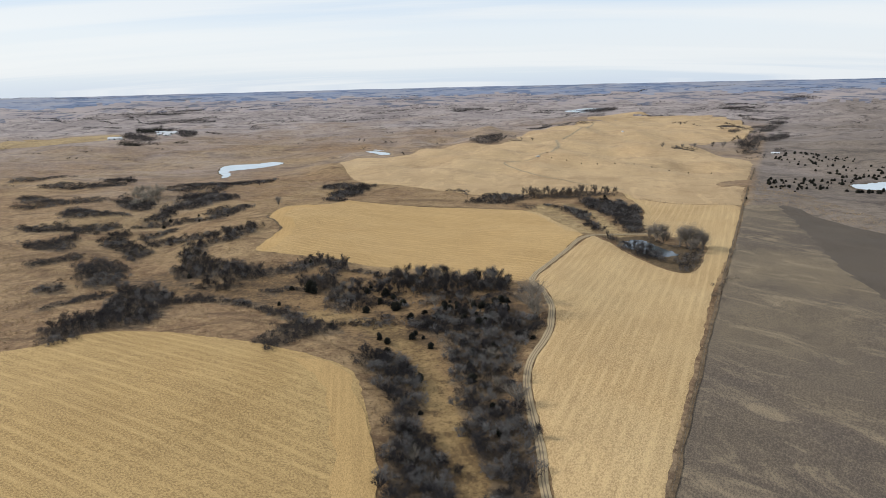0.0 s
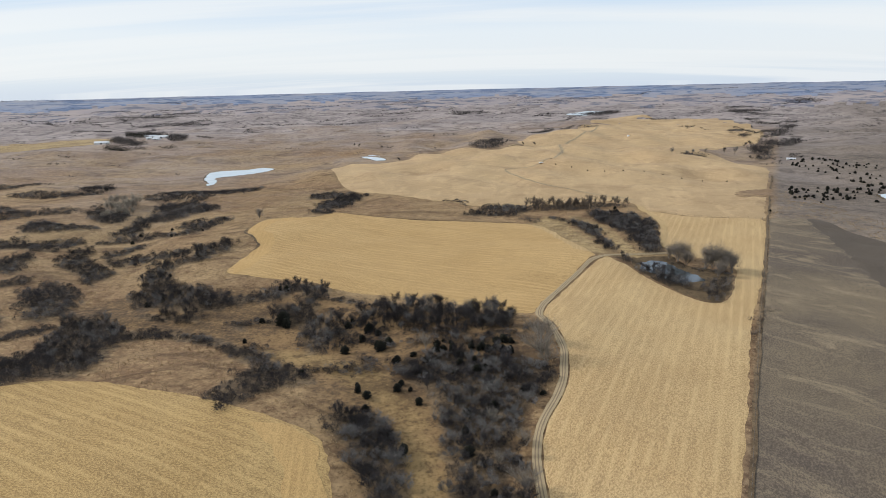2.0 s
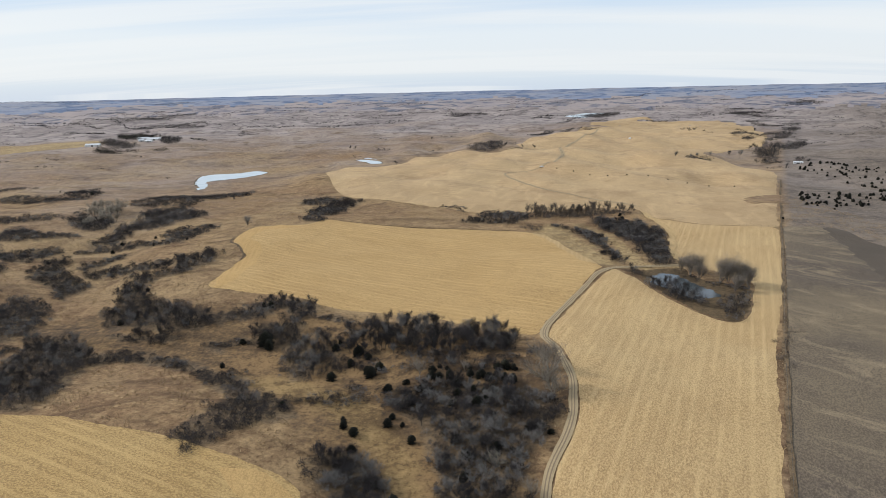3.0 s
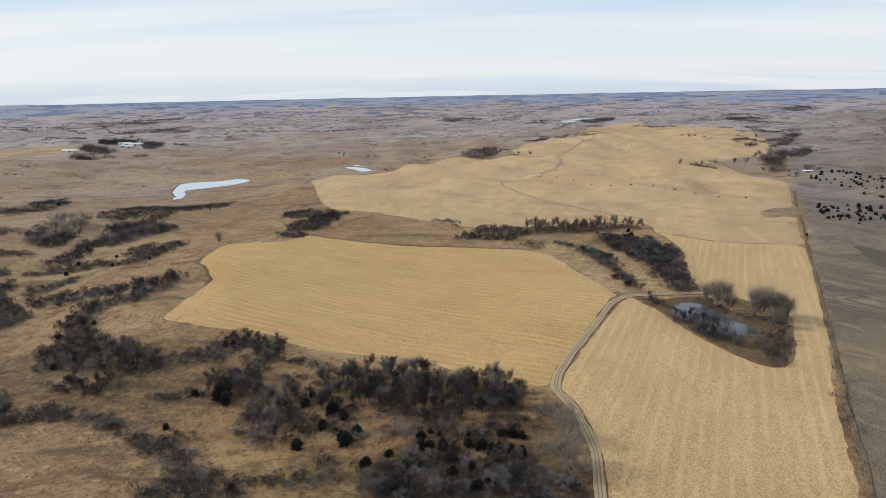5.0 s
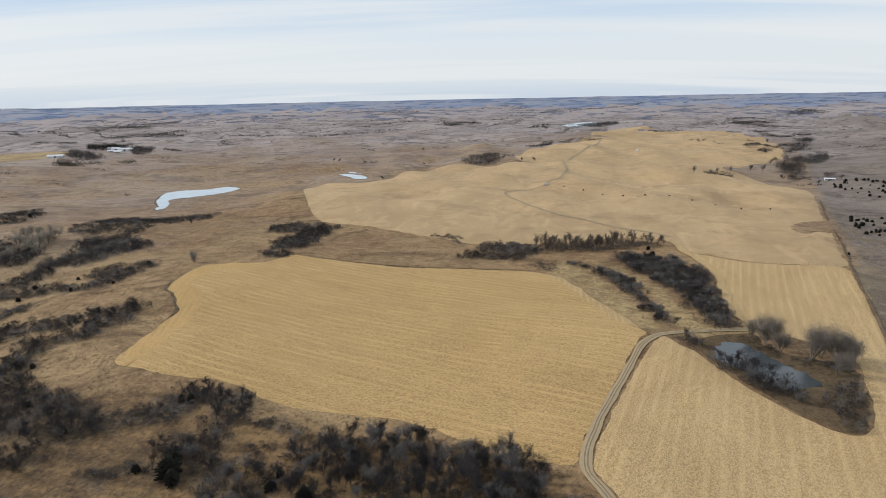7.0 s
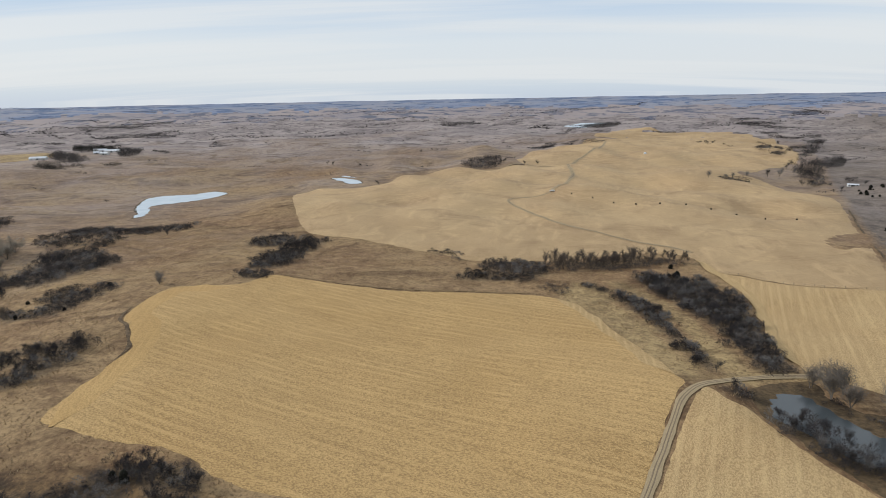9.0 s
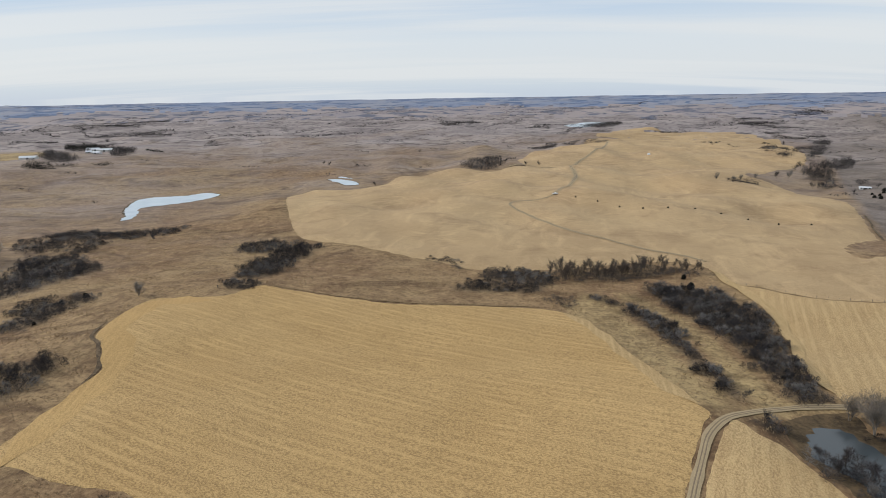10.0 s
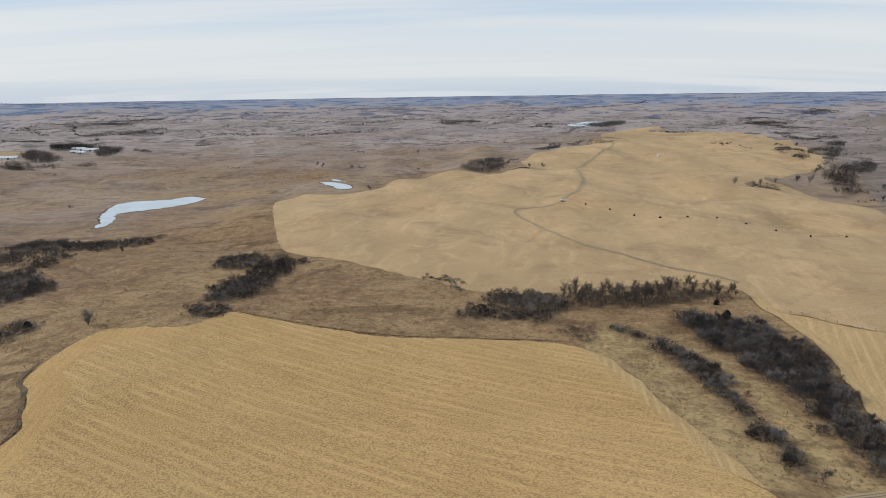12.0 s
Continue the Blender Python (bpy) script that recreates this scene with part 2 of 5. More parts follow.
def stubble_material(name, pale, mid, brown, angle, pitch=7.0, seed=0.0, rows=0.5, grain=0.62, patch=0.0, streak=0.0):
    """Cut straw in drilled rows: bands along the drill, clumps of straw, bare patches."""
    m, n, l, bsdf = material(name, 0.95)
    pos = n.new("ShaderNodeNewGeometry").outputs["Position"]
    off = n.new("ShaderNodeVectorMath")
    off.inputs[1].default_value = (seed, -seed, 0)
    l.new(pos, off.inputs[0])
    p = off.outputs[0]
    broad = noise_tex(n, l, p, 0.009, 5, 0.6, 0.8)
    patches = noise_tex(n, l, p, 0.02, 6, 0.65, 1.0)
    wave = n.new("ShaderNodeTexWave")
    wave.wave_type, wave.bands_direction = "BANDS", "Y"
    wave.inputs["Scale"].default_value = 0.314 / pitch
    wave.inputs["Distortion"].default_value = 1.6
    wave.inputs["Detail"].default_value = 3.0
    wave.inputs["Detail Scale"].default_value = 0.9
    l.new(turned(n, l, p, angle, 0.1, 1.0), wave.inputs["Vector"])
    bands = wave.outputs["Fac"]
    swath = noise_tex(n, l, turned(n, l, p, angle, 0.008, 0.11), 1.0, 2, 0.5)
    lines = noise_tex(n, l, turned(n, l, p, angle, 0.02, 0.3), 1.0, 3, 0.6)
    clump = noise_tex(n, l, turned(n, l, p, angle, 2.2, 2.8), 1.0, 2, 0.6)
    c = blend(n, l, span(n, l, broad, 0.38, 0.62), mid, pale)
    c = blend(n, l, span(n, l, patches, 0.5, 0.68, 0.0, 0.2 + patch), c, brown)
    if streak:
        pale_run = noise_tex(n, l, turned(n, l, p, angle + 1.2, 0.012, 0.06), 1.0, 6, 0.7, 1.0)
        c = blend(n, l, span(n, l, pale_run, 0.5, 0.64, 0.0, streak), c, tuple(min(1, v * 1.5) for v in pale))
    c = blend(n, l, span(n, l, swath, 0.42, 0.6, 0.0, rows * 0.7), c, brown)
    broken = n.new("ShaderNodeMath")  # pale chaff lines left by the combine, strong in places and fading in others
    broken.operation = "MULTIPLY"
    l.new(span(n, l, bands, 0.55, 0.95, 0.0, min(1.0, rows * 1.8)), broken.inputs[0])
    l.new(span(n, l, noise_tex(n, l, turned(n, l, p, angle, 0.03, 0.12), 1.0, 4, 0.65), 0.4, 0.62, 0.1, 1.0), broken.inputs[1])
    c = blend(n, l, span(n, l, lines, 0.5, 0.64, 0.0, rows * 0.9), c, tuple(v * 0.85 for v in brown))
    fleck = noise_tex(n, l, turned(n, l, p, angle, 1.15, 1.75), 1.0, 2, 0.65)
    c = blend(n, l, span(n, l, fleck, 0.50, 0.58, 0.0, grain), c, tuple(v * 0.6 for v in brown))
    c = blend(n, l, span(n, l, fleck, 0.47, 0.40, 0.0, grain * 0.8), c, tuple(min(1, v * 1.22) for v in pale))
    c = blend(n, l, span(n, l, clump, 0.52, 0.62, 0.0, grain * 0.45), c, tuple(v * 0.6 for v in brown))
    c = blend(n, l, broken.outputs[0], c, tuple(min(1, v * 1.15) for v in pale))
    l.new(c, bsdf.inputs["Base Color"])
    relief_bump(n, l, bsdf, clump, 0.4, 0.6)
    return m


def plain_material(name, a, b, scale, rough=0.9, bump=0.0, metal=0.0):
    m, n, l, bsdf = material(name, rough)
    tc = n.new("ShaderNodeTexCoord").outputs["Object"]
    f = noise_tex(n, l, tc, scale, 5, 0.65)
    fine = noise_tex(n, l, tc, scale * 9, 3, 0.6)
    c = blend(n, l, span(n, l, f, 0.35, 0.65), a, b)
    c = blend(n, l, span(n, l, fine, 0.4, 0.75, 0.0, 0.35), c, tuple(v * 0.6 for v in a))
    l.new(c, bsdf.inputs["Base Color"])
    bsdf.inputs["Metallic"].default_value = metal
    if bump:
        relief_bump(n, l, bsdf, fine, bump)
    return m


def twig_material(name, a, b, c3):
    """Bark of fine branches: each twig and each plant a little different."""
    m, n, l, bsdf = material(name, 0.95)
    g = n.new("ShaderNodeNewGeometry")
    pos = noise_tex(n, l, g.outputs["Position"], 0.09, 3, 0.6)
    who = n.new("ShaderNodeObjectInfo").outputs["Random"]
    add = n.new("ShaderNodeMath")
    l.new(pos, add.inputs[0])
    l.new(span(n, l, who, 0, 1, -0.12, 0.12), add.inputs[1])
    col = blend(n, l, span(n, l, add.outputs[0], 0.42, 0.62), a, b)
    col = blend(n, l, span(n, l, g.outputs["Random Per Island"], 0.4, 1.0, 0.0, 0.45), col, c3)
    l.new(col, bsdf.inputs["Base Color"])
    return m


NEAR_GRASS = ((0.285, 0.195, 0.102), (0.227, 0.140, 0.074), (0.154, 0.090, 0.048), 0.0, 0.7, 0.6, 1.35, 0.7)
# grass colours shifted grey and bluish to stand for haze over distance
HAZY_GRASS = ((0.321, 0.274, 0.255), (0.253, 0.213, 0.201), (0.166, 0.139, 0.139), 500.0, 0.9, 0.15, 0.45, 0.75)
GRAZED = ((0.191, 0.152, 0.119), (0.150, 0.119, 0.094), (0.107, 0.083, 0.068), 260.0, 0.8, 0.3, 0.6, 0.6)
COVERS = [
    ("pasture", ((0.340, 0.246, 0.122), (0.280, 0.196, 0.098), (0.205, 0.140, 0.072))),
    ("bank", ((0.265, 0.184, 0.096), (0.205, 0.139, 0.072), (0.145, 0.094, 0.050))),
    ("bottom", ((0.207, 0.130, 0.062), (0.138, 0.088, 0.045), (0.081, 0.053, 0.034))),
    ("meadow", ((0.255, 0.171, 0.077), (0.189, 0.121, 0.055), (0.127, 0.077, 0.037))),
    # brown leaf litter, darkened to paint in the shade beneath the brush
    ("litter_shade", ((0.154, 0.110, 0.067), (0.096, 0.071, 0.048), (0.058, 0.044, 0.032))),
]
PRAIRIE = country_material("prairie_grass", NEAR_GRASS, HAZY_GRASS, COVERS)
BANKGRASS = grass_material("bank_grass", (0.265, 0.184, 0.096), (0.205, 0.139, 0.072), (0.145, 0.094, 0.050), 140.0)
ROWGRASS = grass_material("fence_row_grass", (0.180, 0.126, 0.074), (0.128, 0.089, 0.052), (0.075, 0.052, 0.033), 90.0)
REED = grass_material("pond_bank", (0.14, 0.095, 0.05), (0.10, 0.07, 0.04), (0.05, 0.035, 0.02), 40.0)
STUBBLE_NEAR = stubble_material("stubble_near", (0.461, 0.317, 0.139), (0.395, 0.260, 0.106), (0.297, 0.188, 0.079), radians(-27), 4.6, 0.0, 0.30, 0.5)
STUBBLE_MID = stubble_material("stubble_middle", (0.491, 0.329, 0.147), (0.435, 0.282, 0.118), (0.331, 0.207, 0.087), radians(-27), 4.6, 57.0, 0.28, 0.52)
STUBBLE_EAST = stubble_material("stubble_east", (0.512, 0.366, 0.187), (0.458, 0.311, 0.149), (0.342, 0.224, 0.110), radians(65.5), 4.6, 133.0, 0.24, 0.44)
STUBBLE_HILL = stubble_material("stubble_hill", (0.482, 0.343, 0.189), (0.394, 0.274, 0.149), (0.275, 0.183, 0.102), radians(10), 5.0, 211.0, 0.07, 0.3, 0.6, 0.3)
STUBBLE_HEAD = stubble_material("headland_rows", (0.502, 0.332, 0.142), (0.449, 0.285, 0.115), (0.357, 0.221, 0.089), radians(100), 3.0, 19.0, 0.2, 0.34)
TILLED = stubble_material("dormant_crop", (0.190, 0.147, 0.097), (0.114, 0.090, 0.071), (0.083, 0.067, 0.054), radians(62), 2.6, 17.0, 0.05, 0.42, 0.3, 0.95)
TILLED_DARK = stubble_material("dark_crop", (0.111, 0.088, 0.067), (0.094, 0.075, 0.059), (0.076, 0.062, 0.048), radians(65), 2.6, 71.0, 0.05, 0.45, 0.3, 0.2)
HEADLAND = stubble_material("headland_stubble", (0.480, 0.339, 0.169), (0.419, 0.287, 0.138), (0.349, 0.237, 0.111), radians(80), 3.0, 33.0, 0.3, 0.35)
PASTURE = grass_material("pasture", (0.340, 0.246, 0.122), (0.280, 0.196, 0.098), (0.205, 0.140, 0.072), 840.0)
DIRT = plain_material("track_dirt", (0.190, 0.146, 0.098), (0.240, 0.182, 0.120), 0.35, 0.95, 0.1)
VERGE = plain_material("track_verge", (0.330, 0.255, 0.155), (0.385, 0.295, 0.175), 0.3, 0.95, 0.1)
TWIG = twig_material("thicket_twigs", (0.026, 0.023, 0.023), (0.053, 0.048, 0.050), (0.075, 0.067, 0.066))
BROWN_TWIG = twig_material("brown_twigs", (0.051, 0.042, 0.039), (0.077, 0.065, 0.059), (0.095, 0.082, 0.075))
GREY_TWIG = twig_material("grey_twigs", (0.120, 0.112, 0.108), (0.168, 0.158, 0.152), (0.208, 0.196, 0.184))
TUFT = twig_material("straw_tufts", (0.289, 0.202, 0.115), (0.391, 0.284, 0.166), (0.468, 0.353, 0.212))
BARK = twig_material("bark", (0.072, 0.060, 0.049), (0.102, 0.085, 0.072), (0.128, 0.106, 0.085))
GREY_BARK = twig_material("grey_bark", (0.145, 0.123, 0.102), (0.196, 0.170, 0.145), (0.238, 0.208, 0.178))
PALE_BARK = twig_material("pale_bark", (0.234, 0.203, 0.162), (0.297, 0.261, 0.211), (0.180, 0.153, 0.126))
CEDAR = twig_material("cedar_needles", (0.012, 0.012, 0.010), (0.021, 0.021, 0.015), (0.032, 0.030, 0.020))
BRUSH = twig_material("brush_stems", (0.076, 0.060, 0.050), (0.113, 0.094, 0.080), (0.151, 0.125, 0.100))
ROOF = plain_material("pale_metal_roof", (0.70, 0.72, 0.74), (0.60, 0.62, 0.65), 0.4, 0.45, 0.0, 0.2)
WALL = plain_material("painted_siding", (0.72, 0.71, 0.68), (0.62, 0.60, 0.57), 0.3, 0.7)
DARKMETAL = plain_material("dark_metal", (0.05, 0.05, 0.055), (0.09, 0.09, 0.09), 0.5, 0.5)
WOOD = plain_material("weathered_wood", (0.16, 0.13, 0.10), (0.24, 0.20, 0.16), 1.2, 0.9)
PAINT = plain_material("white_paint", (0.78, 0.79, 0.80), (0.72, 0.73, 0.74), 0.6, 0.3)
RUBBER = plain_material("tyre_rubber", (0.025, 0.025, 0.025), (0.04, 0.04, 0.04), 2.0, 0.85)

WATER, n_, l_, b_ = material("pond_water", 0.12)
b_.inputs["Base Color"].default_value = (0.05, 0.06, 0.066, 1)
b_.inputs["Specular IOR Level"].default_value = 0.5
relief_bump(n_, l_, b_, noise_tex(n_, l_, n_.new("ShaderNodeNewGeometry").outputs["Position"], 0.8, 3, 0.6), 0.03, 0.3)
ICE, n_, l_, b_ = material("pond_ice", 0.35)
l_.new(blend(n_, l_, span(n_, l_, noise_tex(n_, l_, n_.new("ShaderNodeNewGeometry").outputs["Position"], 0.05, 5), 0.35, 0.65), (0.44, 0.51, 0.56), (0.55, 0.61, 0.65)), b_.inputs["Base Color"])
GLASS, n_, l_, b_ = material("dark_glass", 0.08)
b_.inputs["Base Color"].default_value = (0.02, 0.025, 0.03, 1)
b_.inputs["Specular IOR Level"].default_value = 0.6


# far land and woods with the blue of aerial haze mixed into their colours
def haze_material(name, tan, blue, wood, seed):
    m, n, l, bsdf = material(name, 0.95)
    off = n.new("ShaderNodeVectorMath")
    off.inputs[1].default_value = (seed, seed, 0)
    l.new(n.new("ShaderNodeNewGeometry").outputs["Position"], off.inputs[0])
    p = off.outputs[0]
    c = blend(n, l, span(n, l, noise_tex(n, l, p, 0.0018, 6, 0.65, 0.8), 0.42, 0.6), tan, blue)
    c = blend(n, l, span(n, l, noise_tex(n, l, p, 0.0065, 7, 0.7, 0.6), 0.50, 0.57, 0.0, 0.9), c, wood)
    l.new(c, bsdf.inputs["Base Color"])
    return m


HAZE_BELT_1 = haze_material("hazy_range", (0.326, 0.275, 0.260), (0.264, 0.232, 0.237), (0.096, 0.105, 0.145), 100.0)
HAZE_BELT_2 = haze_material("hazy_woods", (0.255, 0.260, 0.300), (0.180, 0.220, 0.315), (0.075, 0.115, 0.205), 900.0)


# ---- building helpers ----
def mesh_of(name, verts, faces, mat, smooth=False):
    me = bpy.data.meshes.new(name)
    me.from_pydata(verts, [], faces)
    me.materials.append(mat)
    if smooth:
        me.shade_smooth()
    me.update()
    return me


def part(name, bm, mat, parent, label=""):
    """A bmesh as one mesh object under a thing or a part."""
    me = bpy.data.meshes.new(name)
    bm.to_mesh(me)
    bm.free()
    me.materials.append(mat)
    ob = new(name, me)
    ob.parent = parent
    return tagged(ob, label)


def spline(points, closed=False, per=6):
    """Catmull-Rom through plan points."""
    p = [np.array(q, float) for q in points]
    k = len(p)
    out = []
    for i in range(k if closed else k - 1):
        a, b, c, d = (p[(i + j) % k] if closed else p[min(max(i + j, 0), k - 1)] for j in (-1, 0, 1, 2))
        for s in np.linspace(0, 1, per, endpoint=False):
            out.append(0.5 * (2 * b + (c - a) * s + (2 * a - 5 * b + 4 * c - d) * s * s + (3 * b - a - 3 * c + d) * s ** 3))
    if not closed:
        out.append(p[-1])
    return np.array(out)


def inside(x, y, poly):
    hit = np.zeros(np.shape(x), bool)
    for (ax, ay), (bx, by) in zip(poly, np.roll(poly, -1, 0)):
        cross = (ay > y) != (by > y)
        with np.errstate(divide="ignore", invalid="ignore"):
            hit ^= cross & (x < (bx - ax) * (y - ay) / (by - ay) + ax)
    return hit


def even_line(line, step):
    """Points along a polyline at even steps."""
    seg = np.hypot(*np.diff(line, axis=0).T)
    s = np.r_[0, np.cumsum(seg)]
    k = max(2, int(s[-1] / step) + 1)
    q = np.linspace(0, s[-1], k)
    return np.stack([np.interp(q, s, line[:, 0]), np.interp(q, s, line[:, 1])], 1)


def sheet(name, outline, lift, step, mat, label, category, level=None, per=6, ragged=0.0):
    """A cover of the ground within an outline, draped over the land."""
    edge = spline(outline, True, per) if per > 1 else np.array(outline, float)
    edge = even_line(np.vstack([edge, edge[:1]]), step * 0.6)[:-1]
    if ragged:
        edge = edge + ragged * np.stack([waves(edge[:, 0], edge[:, 1], 14, 1.0) + 0.6 * waves(edge[:, 0], edge[:, 1], 5, 8.0), waves(edge[:, 0], edge[:, 1], 14, 2.0) + 0.6 * waves(edge[:, 0], edge[:, 1], 5, 3.0)], 1)
    lo, hi = edge.min(0), edge.max(0)
    gx, gy = np.meshgrid(np.arange(lo[0], hi[0], step), np.arange(lo[1], hi[1], step))
    gx, gy = gx.ravel() + 0.013 * gy.ravel() % 0.7, gy.ravel()
    keep = inside(gx, gy, edge) & (along(gx, gy, [tuple(q) for q in np.vstack([edge, edge[:1]])[:: max(1, len(edge) // 150)]]) > step * 0.3)
    pts = [Vector(q) for q in edge] + [Vector(q) for q in zip(gx[keep], gy[keep])]
    k = len(edge)
    vs, _, fs, *_ = geometry.delaunay_2d_cdt(pts, [], [list(range(k))], 1, 1e-4)
    v = np.array([tuple(q) for q in vs])
    z = np.full(len(v), level) if level is not None else land(v[:, 0], v[:, 1]) + lift
    if level is None:
        z[:k] -= lift - 0.03  # edges come down to the ground
    faces = []
    for f in fs:
        a, b, c = v[f[0]], v[f[1]], v[f[2]]
        faces.append(f if (b[0] - a[0]) * (c[1] - a[1]) - (b[1] - a[1]) * (c[0] - a[0]) > 0 else f[::-1])
    ob = new(name, mesh_of(name, np.column_stack([v, z]).tolist(), faces, mat, True))
    return tagged(ob, label, category, kind="structure")


def ribbon(name, line, width, lift, mat, label, category, step=4.0, parent=None, wander=0.0):
    """A strip of ground cover along a line."""
    c = even_line(spline(line), step)
    d = np.gradient(c, axis=0)
    d /= np.hypot(d[:, 0], d[:, 1])[:, None]
    side = np.stack([-d[:, 1], d[:, 0]], 1)
    if wander:
        c = c + side * (wander * waves(c[:, 0], c[:, 1], 25, 2.0))[:, None]
    w = width * (1 + 0.18 * waves(c[:, 0], c[:, 1], 18, 6.0))
    if name.startswith(("headland", "field_margin")):  # run out at both ends
        w = w * np.clip(np.minimum(np.arange(len(c)), np.arange(len(c))[::-1]) * step / 14 + 0.1, 0, 1)
    rim = min(lift, 0.26) if c[:, 1].max() < 560 and not parent else lift - 0.04  # edges come down to the ground
    cols = []
    for s in (-0.5, -0.17, 0.17, 0.5):
        q = c + side * (s * w)[:, None]
        cols.append(np.column_stack([q, land(q[:, 0], q[:, 1]) + (rim if abs(s) > 0.4 else lift)]))
    v = np.concatenate(cols)
    k = len(c)
    faces = [(r * k + i, r * k + i + k, r * k + i + k + 1, r * k + i + 1)[::-1] for r in range(3) for i in range(k - 1)]
    ob = new(name, mesh_of(name, v.tolist(), faces, mat, True))
    if parent:
        ob.parent = parent
        return tagged(ob, label)
    return tagged(ob, label, category, kind="structure")


# ---- the ground, one sheet to the horizon ----
ang = np.radians(np.r_[np.arange(-62, 62, 0.42), np.arange(62, 298, 4.0)])
rad = np.geomspace(14, 4850, 470)
aa, rr = np.meshgrid(ang, rad)
gx, gy = np.sin(aa) * rr, 100 + np.cos(aa) * rr
gz = land(gx, gy)
na, nr = len(ang), len(rad)
verts = np.stack([gx.ravel(), gy.ravel(), gz.ravel()], 1)
verts = np.vstack([verts, [(0, 100, float(land(0, 100)))]])
i, j = np.meshgrid(np.arange(na), np.arange(nr - 1))
i, j = i.ravel(), j.ravel()
k = (i + 1) % na
quads = np.stack([j * na + i, (j + 1) * na + i, (j + 1) * na + k, j * na + k], 1)[:, ::-1]
fan = [(len(verts) - 1, (q + 1) % na, q) for q in range(na)]

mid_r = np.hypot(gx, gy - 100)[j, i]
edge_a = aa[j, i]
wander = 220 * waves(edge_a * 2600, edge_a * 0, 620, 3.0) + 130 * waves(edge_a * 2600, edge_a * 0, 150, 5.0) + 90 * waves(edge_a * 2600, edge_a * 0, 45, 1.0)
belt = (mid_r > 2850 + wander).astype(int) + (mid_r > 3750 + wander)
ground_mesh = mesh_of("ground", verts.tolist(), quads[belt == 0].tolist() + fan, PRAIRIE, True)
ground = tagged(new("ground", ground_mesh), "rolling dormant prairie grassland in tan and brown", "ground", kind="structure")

GROUND_XY = verts[:, :2].copy()
SOFT = {kind: np.zeros(len(verts)) for kind, _ in COVERS}


def cover(kind, outline, feather=3.0, ragged=3.0, full=1.0, per=5):
    """One of the ground covers within an outline, thinning out over its uneven edge."""
    edge = spline(outline, True, per)
    lo, hi = edge.min(0) - feather * 2 - ragged, edge.max(0) + feather * 2 + ragged
    near = np.flatnonzero((GROUND_XY > lo).all(1) & (GROUND_XY < hi).all(1))
    x, y = GROUND_XY[near].T
    off = along(x, y, [tuple(q) for q in np.vstack([edge, edge[:1]])]) * np.where(inside(x, y, edge), 1, -1)
    off = off + ragged * (0.5 * waves(x, y, 14, 1.0) + 0.4 * waves(x, y, 6, 4.0))
    SOFT[kind][near] = np.maximum(SOFT[kind][near], full * np.clip(off / (2 * feather) + 0.5, 0, 1))


# far land towards the horizon, belts with bluish haze painted in that carry the ground on
for number, mat, label in ((1, HAZE_BELT_1, "far tan rangeland with dark wooded draws, tinted for distance haze"), (2, HAZE_BELT_2, "far wooded land along the horizon, tinted blue-grey for haze")):
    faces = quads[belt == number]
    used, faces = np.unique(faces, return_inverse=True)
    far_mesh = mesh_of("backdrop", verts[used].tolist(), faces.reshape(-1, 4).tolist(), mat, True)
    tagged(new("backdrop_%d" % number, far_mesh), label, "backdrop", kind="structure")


# ---- fields, tracks and ponds ----
NEAR = [(-420, 60), (-420, 190), (-300, 215), (-201, 237), (-184, 249), (-175, 256), (-159, 261), (-140, 261), (-119, 254), (-99, 249), (-78, 240), (-62, 233), (-50, 227), (-43, 218), (-37, 200), (-32, 181), (-28, 165), (-25, 145), (-22, 60)]
MIDDLE = [(-144, 404), (-142, 427), (-141, 450), (-142, 464), (-153, 484), (-161, 493), (-163, 512), (-162, 535), (-157, 547), (-128, 547), (-118, 552), (-109, 567), (-84, 559), (-39, 543), (-16, 540), (0, 541), (28, 542), (50, 539), (59, 531), (65, 518), (69.5, 498), (73, 478), (77, 457), (80, 441), (84, 428), (85, 421), (77, 409), (68, 392.5), (56, 370), (45, 347), (37, 331), (34, 325), (26, 327), (15, 334), (-1, 344), (-13, 353), (-27, 358), (-54, 364), (-70, 371), (-82, 380), (-93, 386), (-115, 391), (-130, 397)]
EAST = [(22, 100), (25, 151), (25.5, 196), (25.5, 212), (29, 229), (35, 242), (40.5, 256), (43, 268), (44.5, 281), (44.5, 297), (42.5, 311), (40, 322), (43, 333), (50, 349), (61, 370), (72, 390), (81, 405), (87, 413), (92, 418), (96, 409), (101, 404), (104, 394), (107, 379), (111, 367), (117, 356.5), (123, 348), (129.6, 344), (137, 349), (147, 364), (157, 384.5), (164, 400), (158, 413), (147, 422), (138, 428), (135, 433), (137, 441), (140.5, 462), (150, 492), (159, 523), (162, 551), (160, 572), (173, 564), (191, 546), (217, 537), (240, 531), (228, 500), (214, 467), (196, 432), (179, 397), (158, 359), (129, 304), (102, 246), (75, 190), (55, 147), (33, 100)]
